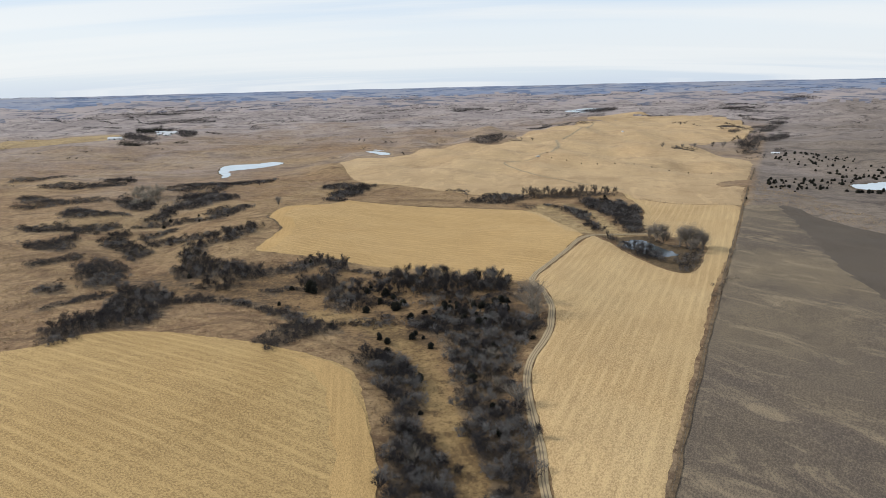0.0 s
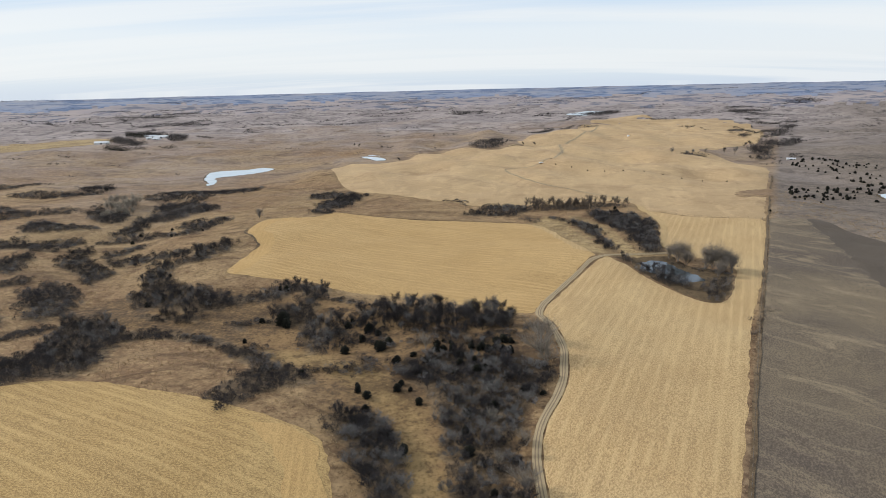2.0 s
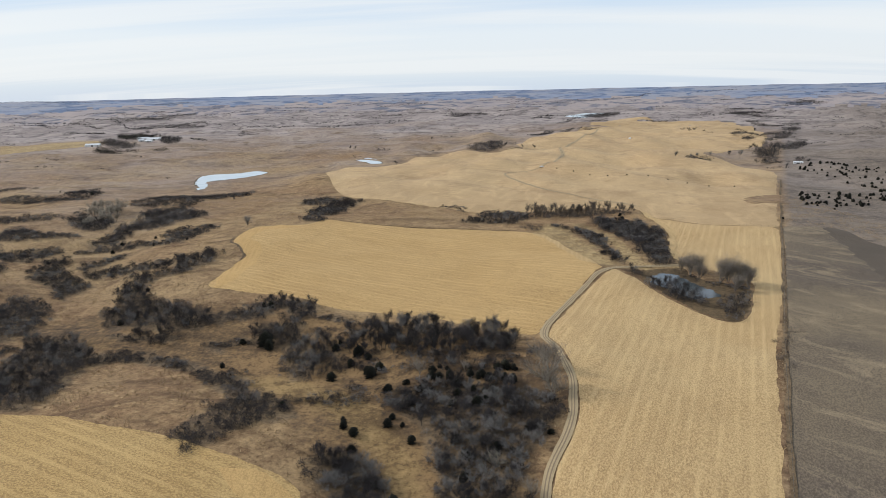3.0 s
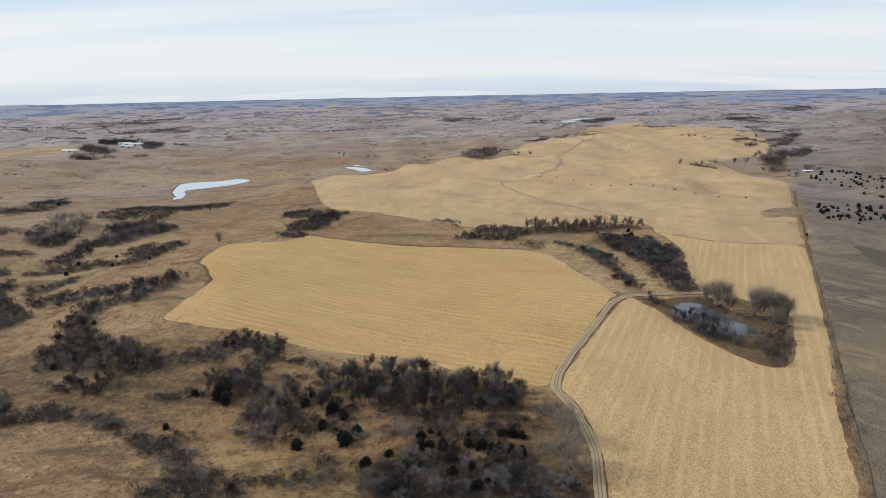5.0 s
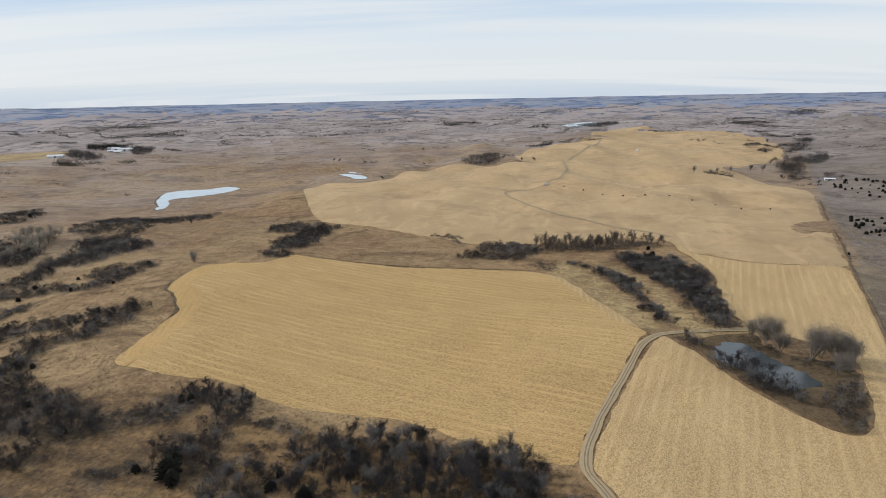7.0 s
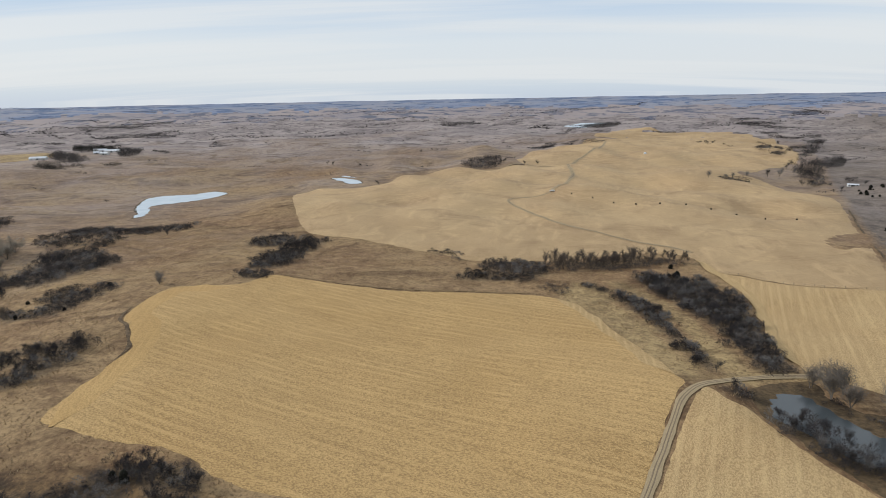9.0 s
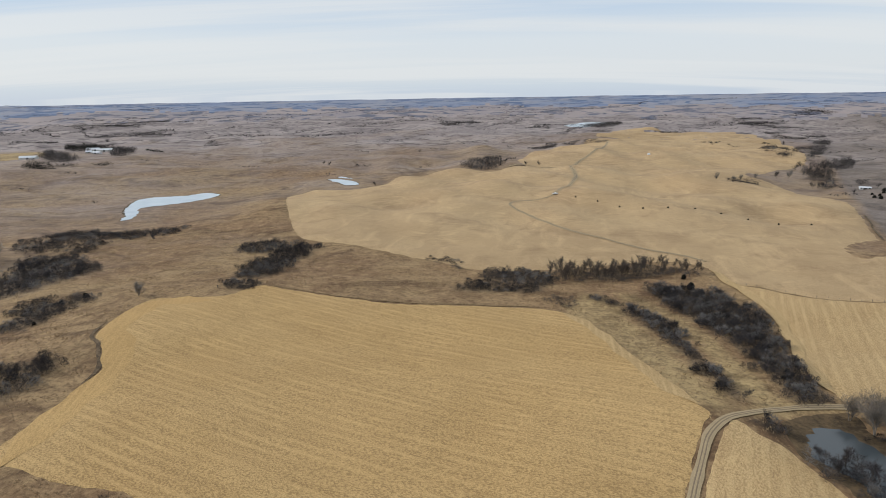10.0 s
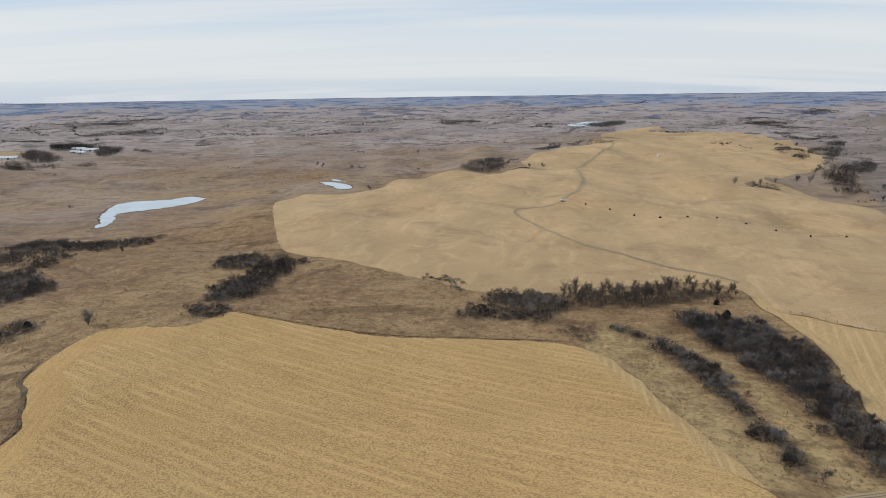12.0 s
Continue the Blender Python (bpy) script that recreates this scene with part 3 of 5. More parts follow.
HILL = [(162, 574), (160, 592), (157, 610), (140, 622), (115, 620), (72, 607), (53, 604), (35, 605), (11, 611), (-7, 625), (-39, 649), (-70, 673), (-101, 690), (-123, 713), (-151, 795), (-179, 890), (-188, 945), (-165, 969), (-125, 963), (-92, 1002), (-57, 1080), (-6, 1123), (54, 1085), (82, 1112), (110, 1125), (105, 1200), (136, 1317), (203, 1374), (290, 1541), (437, 1925), (502, 1995), (603, 1932), (724, 1869), (662, 1513), (640, 1380), (538, 1171), (466, 1073), (360, 990), (383, 936), (386, 834), (360, 770), (330, 711), (301, 651), (281, 611), (257, 563), (242, 533), (217, 539), (191, 548), (174, 566)]
TILL = [(22, 60), (58, 147), (82, 198), (109, 254), (141, 318), (176, 388), (226, 488), (247, 532), (265, 530), (273, 519), (242, 408), (223, 345), (216, 301), (205, 230), (195, 150), (190, 60)]
TILL2 = [(180, 60), (185, 150), (195, 230), (206, 301), (213, 345), (232, 408), (264, 516), (284, 525), (283, 490), (289, 463), (301, 432), (340, 380), (420, 330), (520, 260), (520, 60)]
sheet("field_1", NEAR, 0.22, 5.0, STUBBLE_NEAR, "golden cut-straw stubble field on a low rise", "field", ragged=0.5)
sheet("field_2", MIDDLE, 0.22, 5.0, STUBBLE_MID, "golden stubble field with drilled rows", "field", ragged=0.5)
sheet("field_3", EAST, 0.22, 5.0, STUBBLE_EAST, "golden stubble field beside the dirt track", "field", per=3, ragged=0.4)
sheet("field_4", HILL, 0.8, 7.5, STUBBLE_HILL, "smooth golden stubble over rolling hills", "field", per=4, ragged=0.8)
sheet("field_5", TILL, 0.34, 5.0, TILLED, "grey-brown dormant crop field with pale streaks", "field", per=3, ragged=0.4)
sheet("field_6", TILL2, 0.2, 6.0, TILLED_DARK, "dark grey-brown crop field", "field", per=3, ragged=0.3)

FENCE = [(39, 110), (57, 147), (80, 195), (107, 251), (138, 315), (173, 385), (223, 486), (246, 534), (262, 565), (304, 651), (364, 770)]
ribbon("fence_row", FENCE, 1.7, 0.42, ROWGRASS, "strip of brown uncut grass along a fence line", "grass strip", wander=0.4)
MEAD = [(-74, 302), (-48, 288), (-33, 277), (-18, 255), (-9, 227), (-4, 205), (1, 186), (8, 160), (14, 120), (8, 60), (-8, 60), (-4, 120), (-3, 150), (-10, 174), (-15, 195), (-20, 220), (-27, 244), (-42, 262), (-62, 280), (-90, 296)]
cover("meadow", MEAD)

BOTTOMLAND = [(-215, 345), (-185, 388), (-150, 374), (-95, 374), (-50, 352), (0, 338), (30, 318), (36, 285), (34, 262), (21, 228), (19, 190), (20, 150), (18, 100), (-18, 100), (-24, 170), (-31, 205), (-42, 232), (-60, 262), (-95, 300), (-150, 325), (-190, 330)]
cover("bottom", BOTTOMLAND, 5.0, 4.0)
cover("pasture", [(74, 562), (88, 548), (87, 524), (90, 508), (94, 488), (94, 468), (93, 450), (96, 434), (91, 424), (86, 424), (82, 440), (78, 456), (74, 477), (70, 498), (66, 518), (58, 534)])
cover("pasture", [(98, 425), (110, 434), (118, 433), (131, 430), (138, 431), (135, 424), (120, 425), (106, 420)])
cover("pasture", [(90, 556), (98, 560), (108, 540), (113, 515), (115, 495), (116, 475), (115, 455), (114, 434), (104, 432), (105, 455), (106, 475), (107, 495), (105, 515), (99, 536)], 2.0, 2.0)
ribbon("headland_1", [(57, 533), (64, 518), (68.5, 498), (72, 478), (76, 457), (79, 441), (83, 428)], 6.0, 0.34, HEADLAND, "pale headland along the stubble edge", "field edge", wander=0.6)
ribbon("headland_2", [(136, 437), (138.5, 452), (142, 468), (150, 492), (158.5, 520), (162, 548), (160.5, 575), (158, 600)], 5.0, 0.5, HEADLAND, "pale worn strip between stubble and brush", "field edge", wander=0.8)

sheet("bare_patch", [(256, 622), (264, 640), (282, 661), (300, 671), (318, 676), (325, 668), (300, 635), (275, 616), (262, 612)], 1.2, 5.0, PRAIRIE, "brown eroded patch at the edge of the stubble", "grass", ragged=1.5)
sheet("field_7", [(-1150, 1290), (-960, 1400), (-860, 1480), (-780, 1420), (-790, 1300), (-930, 1180), (-1150, 1120)], 0.8, 22.0, PASTURE, "pale tan pasture near a distant farmstead", "field", ragged=4.0)

cover("bank", [(-38, 285), (-37, 293), (-24, 299), (-12, 299), (5, 291), (23, 286), (30, 279), (4, 281), (-14, 287), (-28, 286)])
cover("bank", [(-76, 347), (-50, 357), (-45, 339), (-52, 329), (-69, 333)])
EDGE = [(-144, 412), (-142, 430), (-141.5, 450), (-143, 464), (-154, 484), (-162, 493), (-164.5, 512), (-163.5, 535), (-159, 547)]
ribbon("field_margin", [(x - 0.8, y) for x, y in EDGE[2:7]], 1.8, 0.26, ROWGRASS, "narrow strip of dark uncut grass at the field edge", "grass strip", wander=0.9)
ribbon("headland_3", [(-70, 228), (-56, 221), (-49, 211), (-43.5, 197), (-38.5, 180), (-34.5, 163), (-31, 143), (-28, 100), (-27, 60)], 12.0, 0.34, STUBBLE_HEAD, "smoother straw of the headland turned along the field edge", "field edge", wander=0.8)
ribbon("headland_4", [(-137, 398), (-137, 427), (-136, 448), (-137, 466), (-148, 487), (-155.5, 496), (-157, 512), (-156, 533), (-150, 541), (-126, 541)], 11.0, 0.34, STUBBLE_HEAD, "smoother straw of the headland turned along the field edge", "field edge", wander=0.8)
ribbon("field_margin", [(-106, 568), (-84, 561), (-60, 552), (-39, 545), (-16, 542), (0, 543), (28, 544), (50, 541)], 1.3, 0.26, BANKGRASS, "narrow strip of dark uncut grass at the field edge", "grass strip", wander=0.6)

ROAD = [(20, 60), (22, 120), (23, 151), (23.5, 170), (23.5, 196), (23.3, 207), (24, 217), (27, 229), (33, 242), (38.5, 256), (41, 268), (42.5, 281), (42.5, 297), (40.5, 311), (37.5, 322), (41, 335), (47.5, 350), (58.5, 371), (69.5, 391), (78.5, 407), (85, 415), (92.5, 420.5), (104, 425), (117, 428), (128, 428.5), (136, 428)]
ROAD2 = [(163, 618), (156, 629), (139, 646), (121, 666), (99, 696), (84, 722), (72, 752), (60, 789), (56, 814), (65, 831), (84, 839), (103, 844)]
ROAD3 = [(103, 844), (122, 890), (147, 963), (160, 1025), (163, 1067), (172, 1120), (190, 1165), (215, 1213), (235, 1245), (262, 1310), (300, 1420)]
SPUR = [(170, 1110), (150, 1130), (129, 1141), (105, 1128), (82, 1112)]
for tag, line, wide, up in (("road_1", ROAD, 1.75, 0.36), ("road_2", ROAD2, 1.7, 1.1), ("road_3", ROAD3, 3.2, 1.2), ("road_4", SPUR, 2.6, 1.2)):
    base = ribbon(tag, line, wide * 1.8, up, VERGE, "two-track dirt farm track with worn pale verges", "dirt track", wander=0.4)
    for side in (-1, 1):
        c = even_line(spline(line), 4.0)
        d = np.gradient(c, axis=0)
        d /= np.hypot(d[:, 0], d[:, 1])[:, None]
        c = c + np.stack([-d[:, 1], d[:, 0]], 1) * side * wide * 0.26 + np.stack([-d[:, 1], d[:, 0]], 1) * (0.4 * waves(c[:, 0], c[:, 1], 25, 2.0))[:, None]
        ribbon("wheel_rut", [tuple(v) for v in c[::2]], wide * 0.24, up + 0.03, DIRT, "bare grey dirt rut", "", parent=base)

POND1 = [(-341, 850), (-349, 876), (-363, 900), (-377, 938), (-386, 980), (-370, 997), (-340, 1006), (-322, 1028), (-297, 1010), (-305, 974), (-323, 950), (-343, 932), (-354, 918), (-339, 880), (-334, 856)]
POND2 = [(-157, 1064), (-142, 1054), (-123, 1031), (-120, 1006), (-135, 1007), (-146, 1028), (-168, 1061)]
POND2_POOL = [(-157, 1080), (-142, 1070), (-133, 1062), (-140, 1075), (-152, 1088)]
POND3 = [(112, 416), (117, 420), (123, 417), (126, 411), (128, 404), (129.5, 396), (132, 392), (135, 387), (136, 378), (132, 375), (126, 373.5), (120, 374), (116, 380), (112.5, 389), (110, 397), (109, 405)]
POND3_BANK = [(108, 418), (116, 424), (134, 424), (134, 413), (140, 404), (149, 398), (156, 387), (137, 351), (130, 346), (124, 350), (118, 358), (112, 370), (108, 387), (104, 402)]
POND4 = [(417, 660), (437, 667), (462, 677), (500, 680), (505, 650), (470, 630), (429, 628), (411, 636)]
POND5 = [(376, 2300), (440, 2420), (489, 2501), (560, 2465), (500, 2330), (416, 2180)]


def bank(outline, grow):
    c = np.mean(outline, 0)
    return [tuple(c + (np.array(q) - c) * (1 + grow / max(1.0, np.hypot(*(np.array(q) - c))))) for q in outline]


for tag, outline, mat, label, grow, level in (
    ("water_1", POND1, ICE, "pale frozen stock pond in the grass", 6, -8.0),
    ("water_2", POND2, ICE, "small pale frozen pond", 5, 3.2),
    ("water_6", POND2_POOL, ICE, "sliver of pale ice beside a small pond", 3, 3.2),
    ("water_3", POND3, WATER, "small still pond ringed by bare trees", 8, 6.35),
    ("water_4", POND4, ICE, "pale pond behind a dark cedar bank", 8, 0.4),
    ("water_5", POND5, ICE, "distant pale lake among woods", 12, 5.9),
):
    step = 14.0 if tag == "water_5" else 4.0
    if tag == "water_3":
        sheet("pond_bank", POND3_BANK, 0.08, step, REED, "dark brown reedy ground round a pond", "bank", ragged=0.8)
    else:
        sheet("pond_bank", bank(outline, grow * 0.5), 0.08, step, REED, "narrow dark margin round a pond", "bank", ragged=0.8)
    sheet(tag, outline, 0, step * 0.75, mat, label, "pond", level=level, ragged=1.4)


# ---- plants ----
rng = np.random.default_rng(5)


def spikes(base, tip, width, sides=3):
    """Tapered three-sided twigs from base to tip points: vertices and faces."""
    base, tip = np.asarray(base, float), np.asarray(tip, float)
    k = len(base)
    d = tip - base
    ref = np.where(np.abs(d[:, 2:3]) > 0.8 * np.linalg.norm(d, axis=1, keepdims=True), [[1.0, 0, 0]], [[0, 0, 1.0]])
    u = np.cross(d, ref)
    u /= np.linalg.norm(u, axis=1, keepdims=True) + 1e-9
    w = np.cross(d, u)
    w /= np.linalg.norm(w, axis=1, keepdims=True) + 1e-9
    width = np.broadcast_to(np.asarray(width, float), (k,))[:, None] * 0.5
    ring = [base + width * (math.cos(a) * u + math.sin(a) * w) for a in (0, 2.094, 4.189)]
    v = np.stack([*ring, tip], 1).reshape(-1, 3)
    o = np.arange(k) * 4
    f = np.concatenate([np.stack([o, o + 1, o + 3], 1), np.stack([o + 1, o + 2, o + 3], 1), np.stack([o + 2, o, o + 3], 1)])
    return v, f


def blades(base, tip, width, r):
    """Single slender leaf-like sprays for distant brush: one triangle each."""
    d = tip - base
    u = np.cross(d, r.normal(size=d.shape))
    u /= np.linalg.norm(u, axis=1, keepdims=True) + 1e-9
    width = np.asarray(width)[:, None] * 0.5
    v = np.stack([base - u * width, base + u * width, tip], 1).reshape(-1, 3)
    o = np.arange(len(base)) * 3
    return v, np.stack([o, o + 1, o + 2], 1)


def raw_mesh(name, v, f, mat):
    me = bpy.data.meshes.new(name)
    me.vertices.add(len(v))
    me.vertices.foreach_set("co", np.asarray(v, np.float32).ravel())
    me.loops.add(f.size)
    me.polygons.add(len(f))
    me.loops.foreach_set("vertex_index", f.astype(np.int32).ravel())
    me.polygons.foreach_set("loop_start", (np.arange(len(f)) * f.shape[1]).astype(np.int32))
    me.materials.append(mat)
    me.update(calc_edges=True)
    me.validate()
    return me


def tube(a, b, ra, rb, sides=5):
    """One tapered limb."""
    a, b = np.array(a, float), np.array(b, float)
    d = (b - a) / (np.linalg.norm(b - a) + 1e-9)
    ref = np.array([1.0, 0, 0]) if abs(d[2]) > 0.8 else np.array([0, 0, 1.0])
    u = np.cross(d, ref)
    u /= np.linalg.norm(u)
    w = np.cross(d, u)
    c = [math.cos(2 * math.pi * i / sides) * u + math.sin(2 * math.pi * i / sides) * w for i in range(sides)]
    return [a + ra * q for q in c] + [b + rb * q for q in c]


def grow_tree(seed, height, spread, stems, forks, twigs, twig_len, twig_w, lean=0.35, deep=2, trunk=0.5, reach=0.5, first_fork=1):
    """Limbs and twig places of a leafless tree."""
    r = np.random.default_rng(seed)
    limbs, ends = [], []

    def branch(at, way, length, radius, depth):
        steps = 3
        p = at
        for s in range(steps):
            way2 = way + r.normal(size=3) * 0.16 + np.array([0, 0, 0.05])
            way2 /= np.linalg.norm(way2)
            q = p + way2 * length / steps
            if depth <= deep:
                limbs.append((p, q, radius * (1 - 0.2 * s), radius * (1 - 0.2 * (s + 1))))
            if depth >= 1 or s >= 1:
                ends.append((q, way2))
            p, way = q, way2
            if depth <= deep and (depth or s >= first_fork):
                for _ in range(forks if depth < 2 else 2):
                    out = r.normal(size=3)
                    out[2] = abs(out[2]) * 0.7
                    w = way + out * spread * 0.55
                    w /= np.linalg.norm(w)
                    branch(q, w, length * (reach + 0.22 * r.random()), radius * 0.5, depth + 1)

    for s in range(stems):
        a = 2 * math.pi * (s + r.random()) / stems
        w = np.array([math.cos(a) * lean, math.sin(a) * lean, 1.0]) if stems > 1 else np.array([r.normal() * 0.06, r.normal() * 0.06, 1.0])
        branch(np.array([math.cos(a), math.sin(a), 0]) * (0.25 if stems > 1 else 0), w / np.linalg.norm(w), height * trunk, height * 0.018, 0)
    top = max(q[2] for q, _ in ends)
    k = height / (top + twig_len * 0.5)
    v, f, o = [], [], 0
    for p, q, ra, rb in limbs:
        v += tube(p * k, q * k, max(ra, 0.03), max(rb, 0.02), 3)
        f += [(o + i, o + (i + 1) % 3, o + 3 + (i + 1) % 3, o + 3 + i) for i in range(3)]
        o += 6
    pick = r.integers(0, len(ends), twigs)
    base = np.array([ends[i][0] for i in pick]) * k + r.normal(size=(twigs, 3)) * height * 0.03
    way = np.array([ends[i][1] for i in pick]) * 0.8 + r.normal(size=(twigs, 3)) * 0.55
    way /= np.linalg.norm(way, axis=1, keepdims=True)
    way[:, 2] += 0.15
    tip = base + way * (twig_len * (0.5 + r.random(twigs)))[:, None]
    return np.array(v), np.array(f), base, tip, twig_w * (0.6 + 0.8 * r.random(twigs))


def tree_kind(name, seed, bark, twig_mat, label, category, group, **shape):
    v, f, base, tip, w = grow_tree(seed, **shape)
    tv, tf = spikes(base, tip, w) if shape["height"] > 12 else blades(base, tip, w * 1.25, np.random.default_rng(seed))
    root = new(name)
    trunk = new("trunk", raw_mesh("trunk", v, f, bark))
    crown = new("crown", raw_mesh("crown", tv, tf, twig_mat))
    trunk.parent = crown.parent = root
    return tagged(root, label, category, group)


def cedar_kind(seed, height, wide):
    r = np.random.default_rng(seed)
    k = 190
    h = r.random(k)
    a = r.random(k) * 2 * math.pi
    rad_ = wide * 0.5 * np.sqrt(np.clip(1.0 - h ** 2.2, 0.04, 1)) * (0.8 + 0.22 * np.sin(a * 2 + seed) + 0.2 * r.random(k))
    base = np.stack([np.cos(a) * rad_ * 0.35, np.sin(a) * rad_ * 0.35, h * height * 0.8], 1)
    tip = np.stack([np.cos(a) * rad_, np.sin(a) * rad_, base[:, 2] + height * (0.02 + 0.14 * r.random(k))], 1)
    v, f = spikes(base, tip, height * 0.17)
    root = new("cedar_tree")
    t = tube((0, 0, -0.3), (0, 0, height * 0.8), 0.12, 0.03, 5)
    trunk = new("trunk", raw_mesh("trunk", np.array(t), np.array([(i, (i + 1) % 5, 5 + (i + 1) % 5, 5 + i) for i in range(5)]), BARK))
    crown = new("crown", raw_mesh("crown", v, f, CEDAR))
    trunk.parent = crown.parent = root
    return tagged(root, "dark evergreen cedar standing in dry grass", "cedar tree", "cedars in the valley")


def place(ob, x, y, size=1.0, turn=0.0, tilt=0.0, up=-0.1):
    m = pose(x, y, float(land(x, y)) + up, tilt, tilt * 0.6, turn)
    c = copy_thing(ob, m)
    c.scale = (size * (0.9 + 0.2 * rng.random()), size * (0.9 + 0.2 * rng.random()), size)
    return c


def scatter(outline, spacing, smooth=True):
    """Uneven plan points within an outline."""
    poly = spline(outline, True, 4) if smooth else np.array(outline, float)
    lo, hi = poly.min(0) - 2, poly.max(0) + 2
    gx, gy = np.meshgrid(np.arange(lo[0], hi[0], spacing), np.arange(lo[1], hi[1], spacing))
    gx = gx.ravel() + rng.uniform(-0.55, 0.55, gx.size) * spacing
    gy = gy.ravel() + rng.uniform(-0.55, 0.55, gy.size) * spacing
    wob = min(3.0, 0.07 * float(np.hypot(*(hi - lo))))
    keep = inside(gx + wob * (waves(gx, gy, 9, 1) + waves(gx, gy, 24, 5)), gy + wob * (waves(gx, gy, 9, 2) + waves(gx, gy, 24, 7)), poly)
    return gx[keep], gy[keep]


def brush_points(r, k, size, tall):
    """Bases and tips of the sprays of one shrub, a dome of rising twigs."""
    a = r.random(k) * 2 * math.pi
    s = np.sqrt(r.random(k))
    h = r.random(k) ** 0.75
    rim = size * 0.5 * s * np.sqrt(np.clip(1.05 - h * h * 0.85, 0.05, 1))
    base = np.stack([np.cos(a) * rim * 0.8, np.sin(a) * rim * 0.8, h * tall * 0.72], 1)
    tip = base + np.stack([np.cos(a) * size * 0.1, np.sin(a) * size * 0.1, np.full(k, tall * 0.1)], 1) + r.normal(size=(k, 3)) * 0.075 * size
    return base, tip


def thicket(outline, spacing, tall, k, label, mat=TWIG, name="shrub_thicket", width=0.13, clear=0.0, litter_shade=True):
    """Dense leafless brush within an outline, joined into one mass, over leaf litter painted dark as its shade."""
    x, y = scatter(outline, spacing)
    if clear:
        keep = waves(x, y, 16, 3.0) > -clear
        x, y = x[keep], y[keep]
    if not len(x):
        return None
    if litter_shade:
        cover("litter_shade", bank(outline, 0.5 if clear > 0.65 or not clear else -1.5), 1.0, 2.6, 0.8, 4)
    z = land(x, y)
    vs, fs, tone, o = [], [], [], 0
    r = np.random.default_rng(int(abs(x[0] * 13 + y[0] * 7)) % 99991)
    for px, py, pz in zip(x, y, z):
        s = 0.55 + 0.95 * r.random() ** 1.6
        t = tall * (0.3 + 0.5 * s + 0.25 * r.random()) * (1 + 0.2 * math.sin(px * 0.13 + py * 0.09))
        m = int(k * (0.4 + 0.7 * s))
        base, tip = brush_points(r, m, spacing * 1.6 * s, t)
        v, f = blades(base + (px, py, pz - 0.1), tip + (px, py, pz - 0.1), width * spacing / 2.4 * (0.5 + 0.9 * r.random(m)), r)
        vs.append(v)
        fs.append(f + o)
        o += len(v)
        pick = r.random() + 0.22 * math.sin(px * 0.11 - py * 0.07)
        tone.append(np.full(len(f), (2 if pick > 0.86 else 1 if pick > 0.48 else 0) if mat is TWIG else 0, np.int32))
    me = raw_mesh(name, np.concatenate(vs), np.concatenate(fs), mat)
    for other in (BROWN_TWIG, GREY_TWIG):
        me.materials.append(other)
    me.polygons.foreach_set("material_index", np.concatenate(tone))
    ob = new(name, me)
    return tagged(ob, label, "thicket", "brush in the draws", "stuff")


DENSE = "dense dark leafless brush filling a draw"
CREEKSIDE = "dense grey-brown leafless brush beside the creek bed"
A1 = [(-46, 235), (-39, 245), (-26, 237), (-18, 214), (-17, 191), (-24, 182), (-27, 193), (-31, 210)]
A2 = [(-25, 173), (-22, 190), (-15, 184), (-9, 171), (-5, 158), (0, 140), (2, 110), (-19, 110), (-22, 147)]
B1 = [(-24, 281), (-12, 287), (8, 283), (34, 269), (31, 250), (19, 233), (16, 207), (-2, 208), (-6, 234), (-11, 255)]
B2 = [(-2, 204), (12, 202), (21, 189), (22, 171), (19, 150), (18, 110), (8, 110), (8, 151), (6, 165), (1, 183)]
C1 = [(-41, 324), (-30, 334), (-7, 327), (25, 317), (28, 303), (8, 293), (-9, 299), (-25, 309)]
for outline, tall, gap in ((A1, 3.6, 2.3), (A2, 3.2, 2.4), (B1, 3.4, 2.4), (B2, 3.8, 2.4)):
    thicket(outline, gap, tall * 0.9, 105, CREEKSIDE, clear=0.7)
thicket([(-75, 318), (-62, 346), (-30, 345), (0, 338), (28, 320), (32, 300), (8, 292), (-20, 300), (-40, 300), (-60, 300)], 2.5, 2.8, 110, "low brush under bare trees on a creek bank", clear=0.35, litter_shade=False)
thicket([(-57, 281), (-41, 292), (-29, 287), (-41, 271)], 2.5, 2.6, 110, CREEKSIDE, clear=0.4, litter_shade=False)
thicket([(-34, 284), (-24, 287), (-11, 266), (-22, 268)], 2.5, 2.8, 110, CREEKSIDE, clear=0.5, litter_shade=False)

def draw_brush(outline, tall):
    """Brush of a draw, finer towards the near valley."""
    away = math.hypot(*(np.mean(outline, 0) - (0, 130)))
    gap, count, wide = (2.5, 150, 0.105) if away < 300 else (2.8, 135, 0.115) if away < 440 else (3.4, 108, 0.125) if away < 600 else (4.2, 80, 0.135)
    thicket(outline, gap, tall, count, DENSE, clear=1.15, width=wide, litter_shade=away < 600)


draw_brush([(-590, 782), (-565, 799), (-536, 824), (-536, 811), (-551, 779), (-575, 762)], 3.5)
draw_brush([(-517, 731), (-495, 749), (-455, 752), (-429, 756), (-417, 753), (-437, 712), (-482, 709), (-500, 711)], 3.6)
draw_brush([(-466, 770), (-467, 824), (-437, 804), (-424, 760), (-431, 753)], 3.5)
draw_brush([(-477, 632), (-464, 646), (-435, 635), (-412, 623), (-397, 645), (-379, 627), (-388, 603), (-410, 586), (-439, 580)], 4.4)
draw_brush([(-358, 520), (-382, 569), (-375, 575), (-336, 546), (-325, 571), (-314, 543), (-329, 520), (-348, 516)], 3.4)
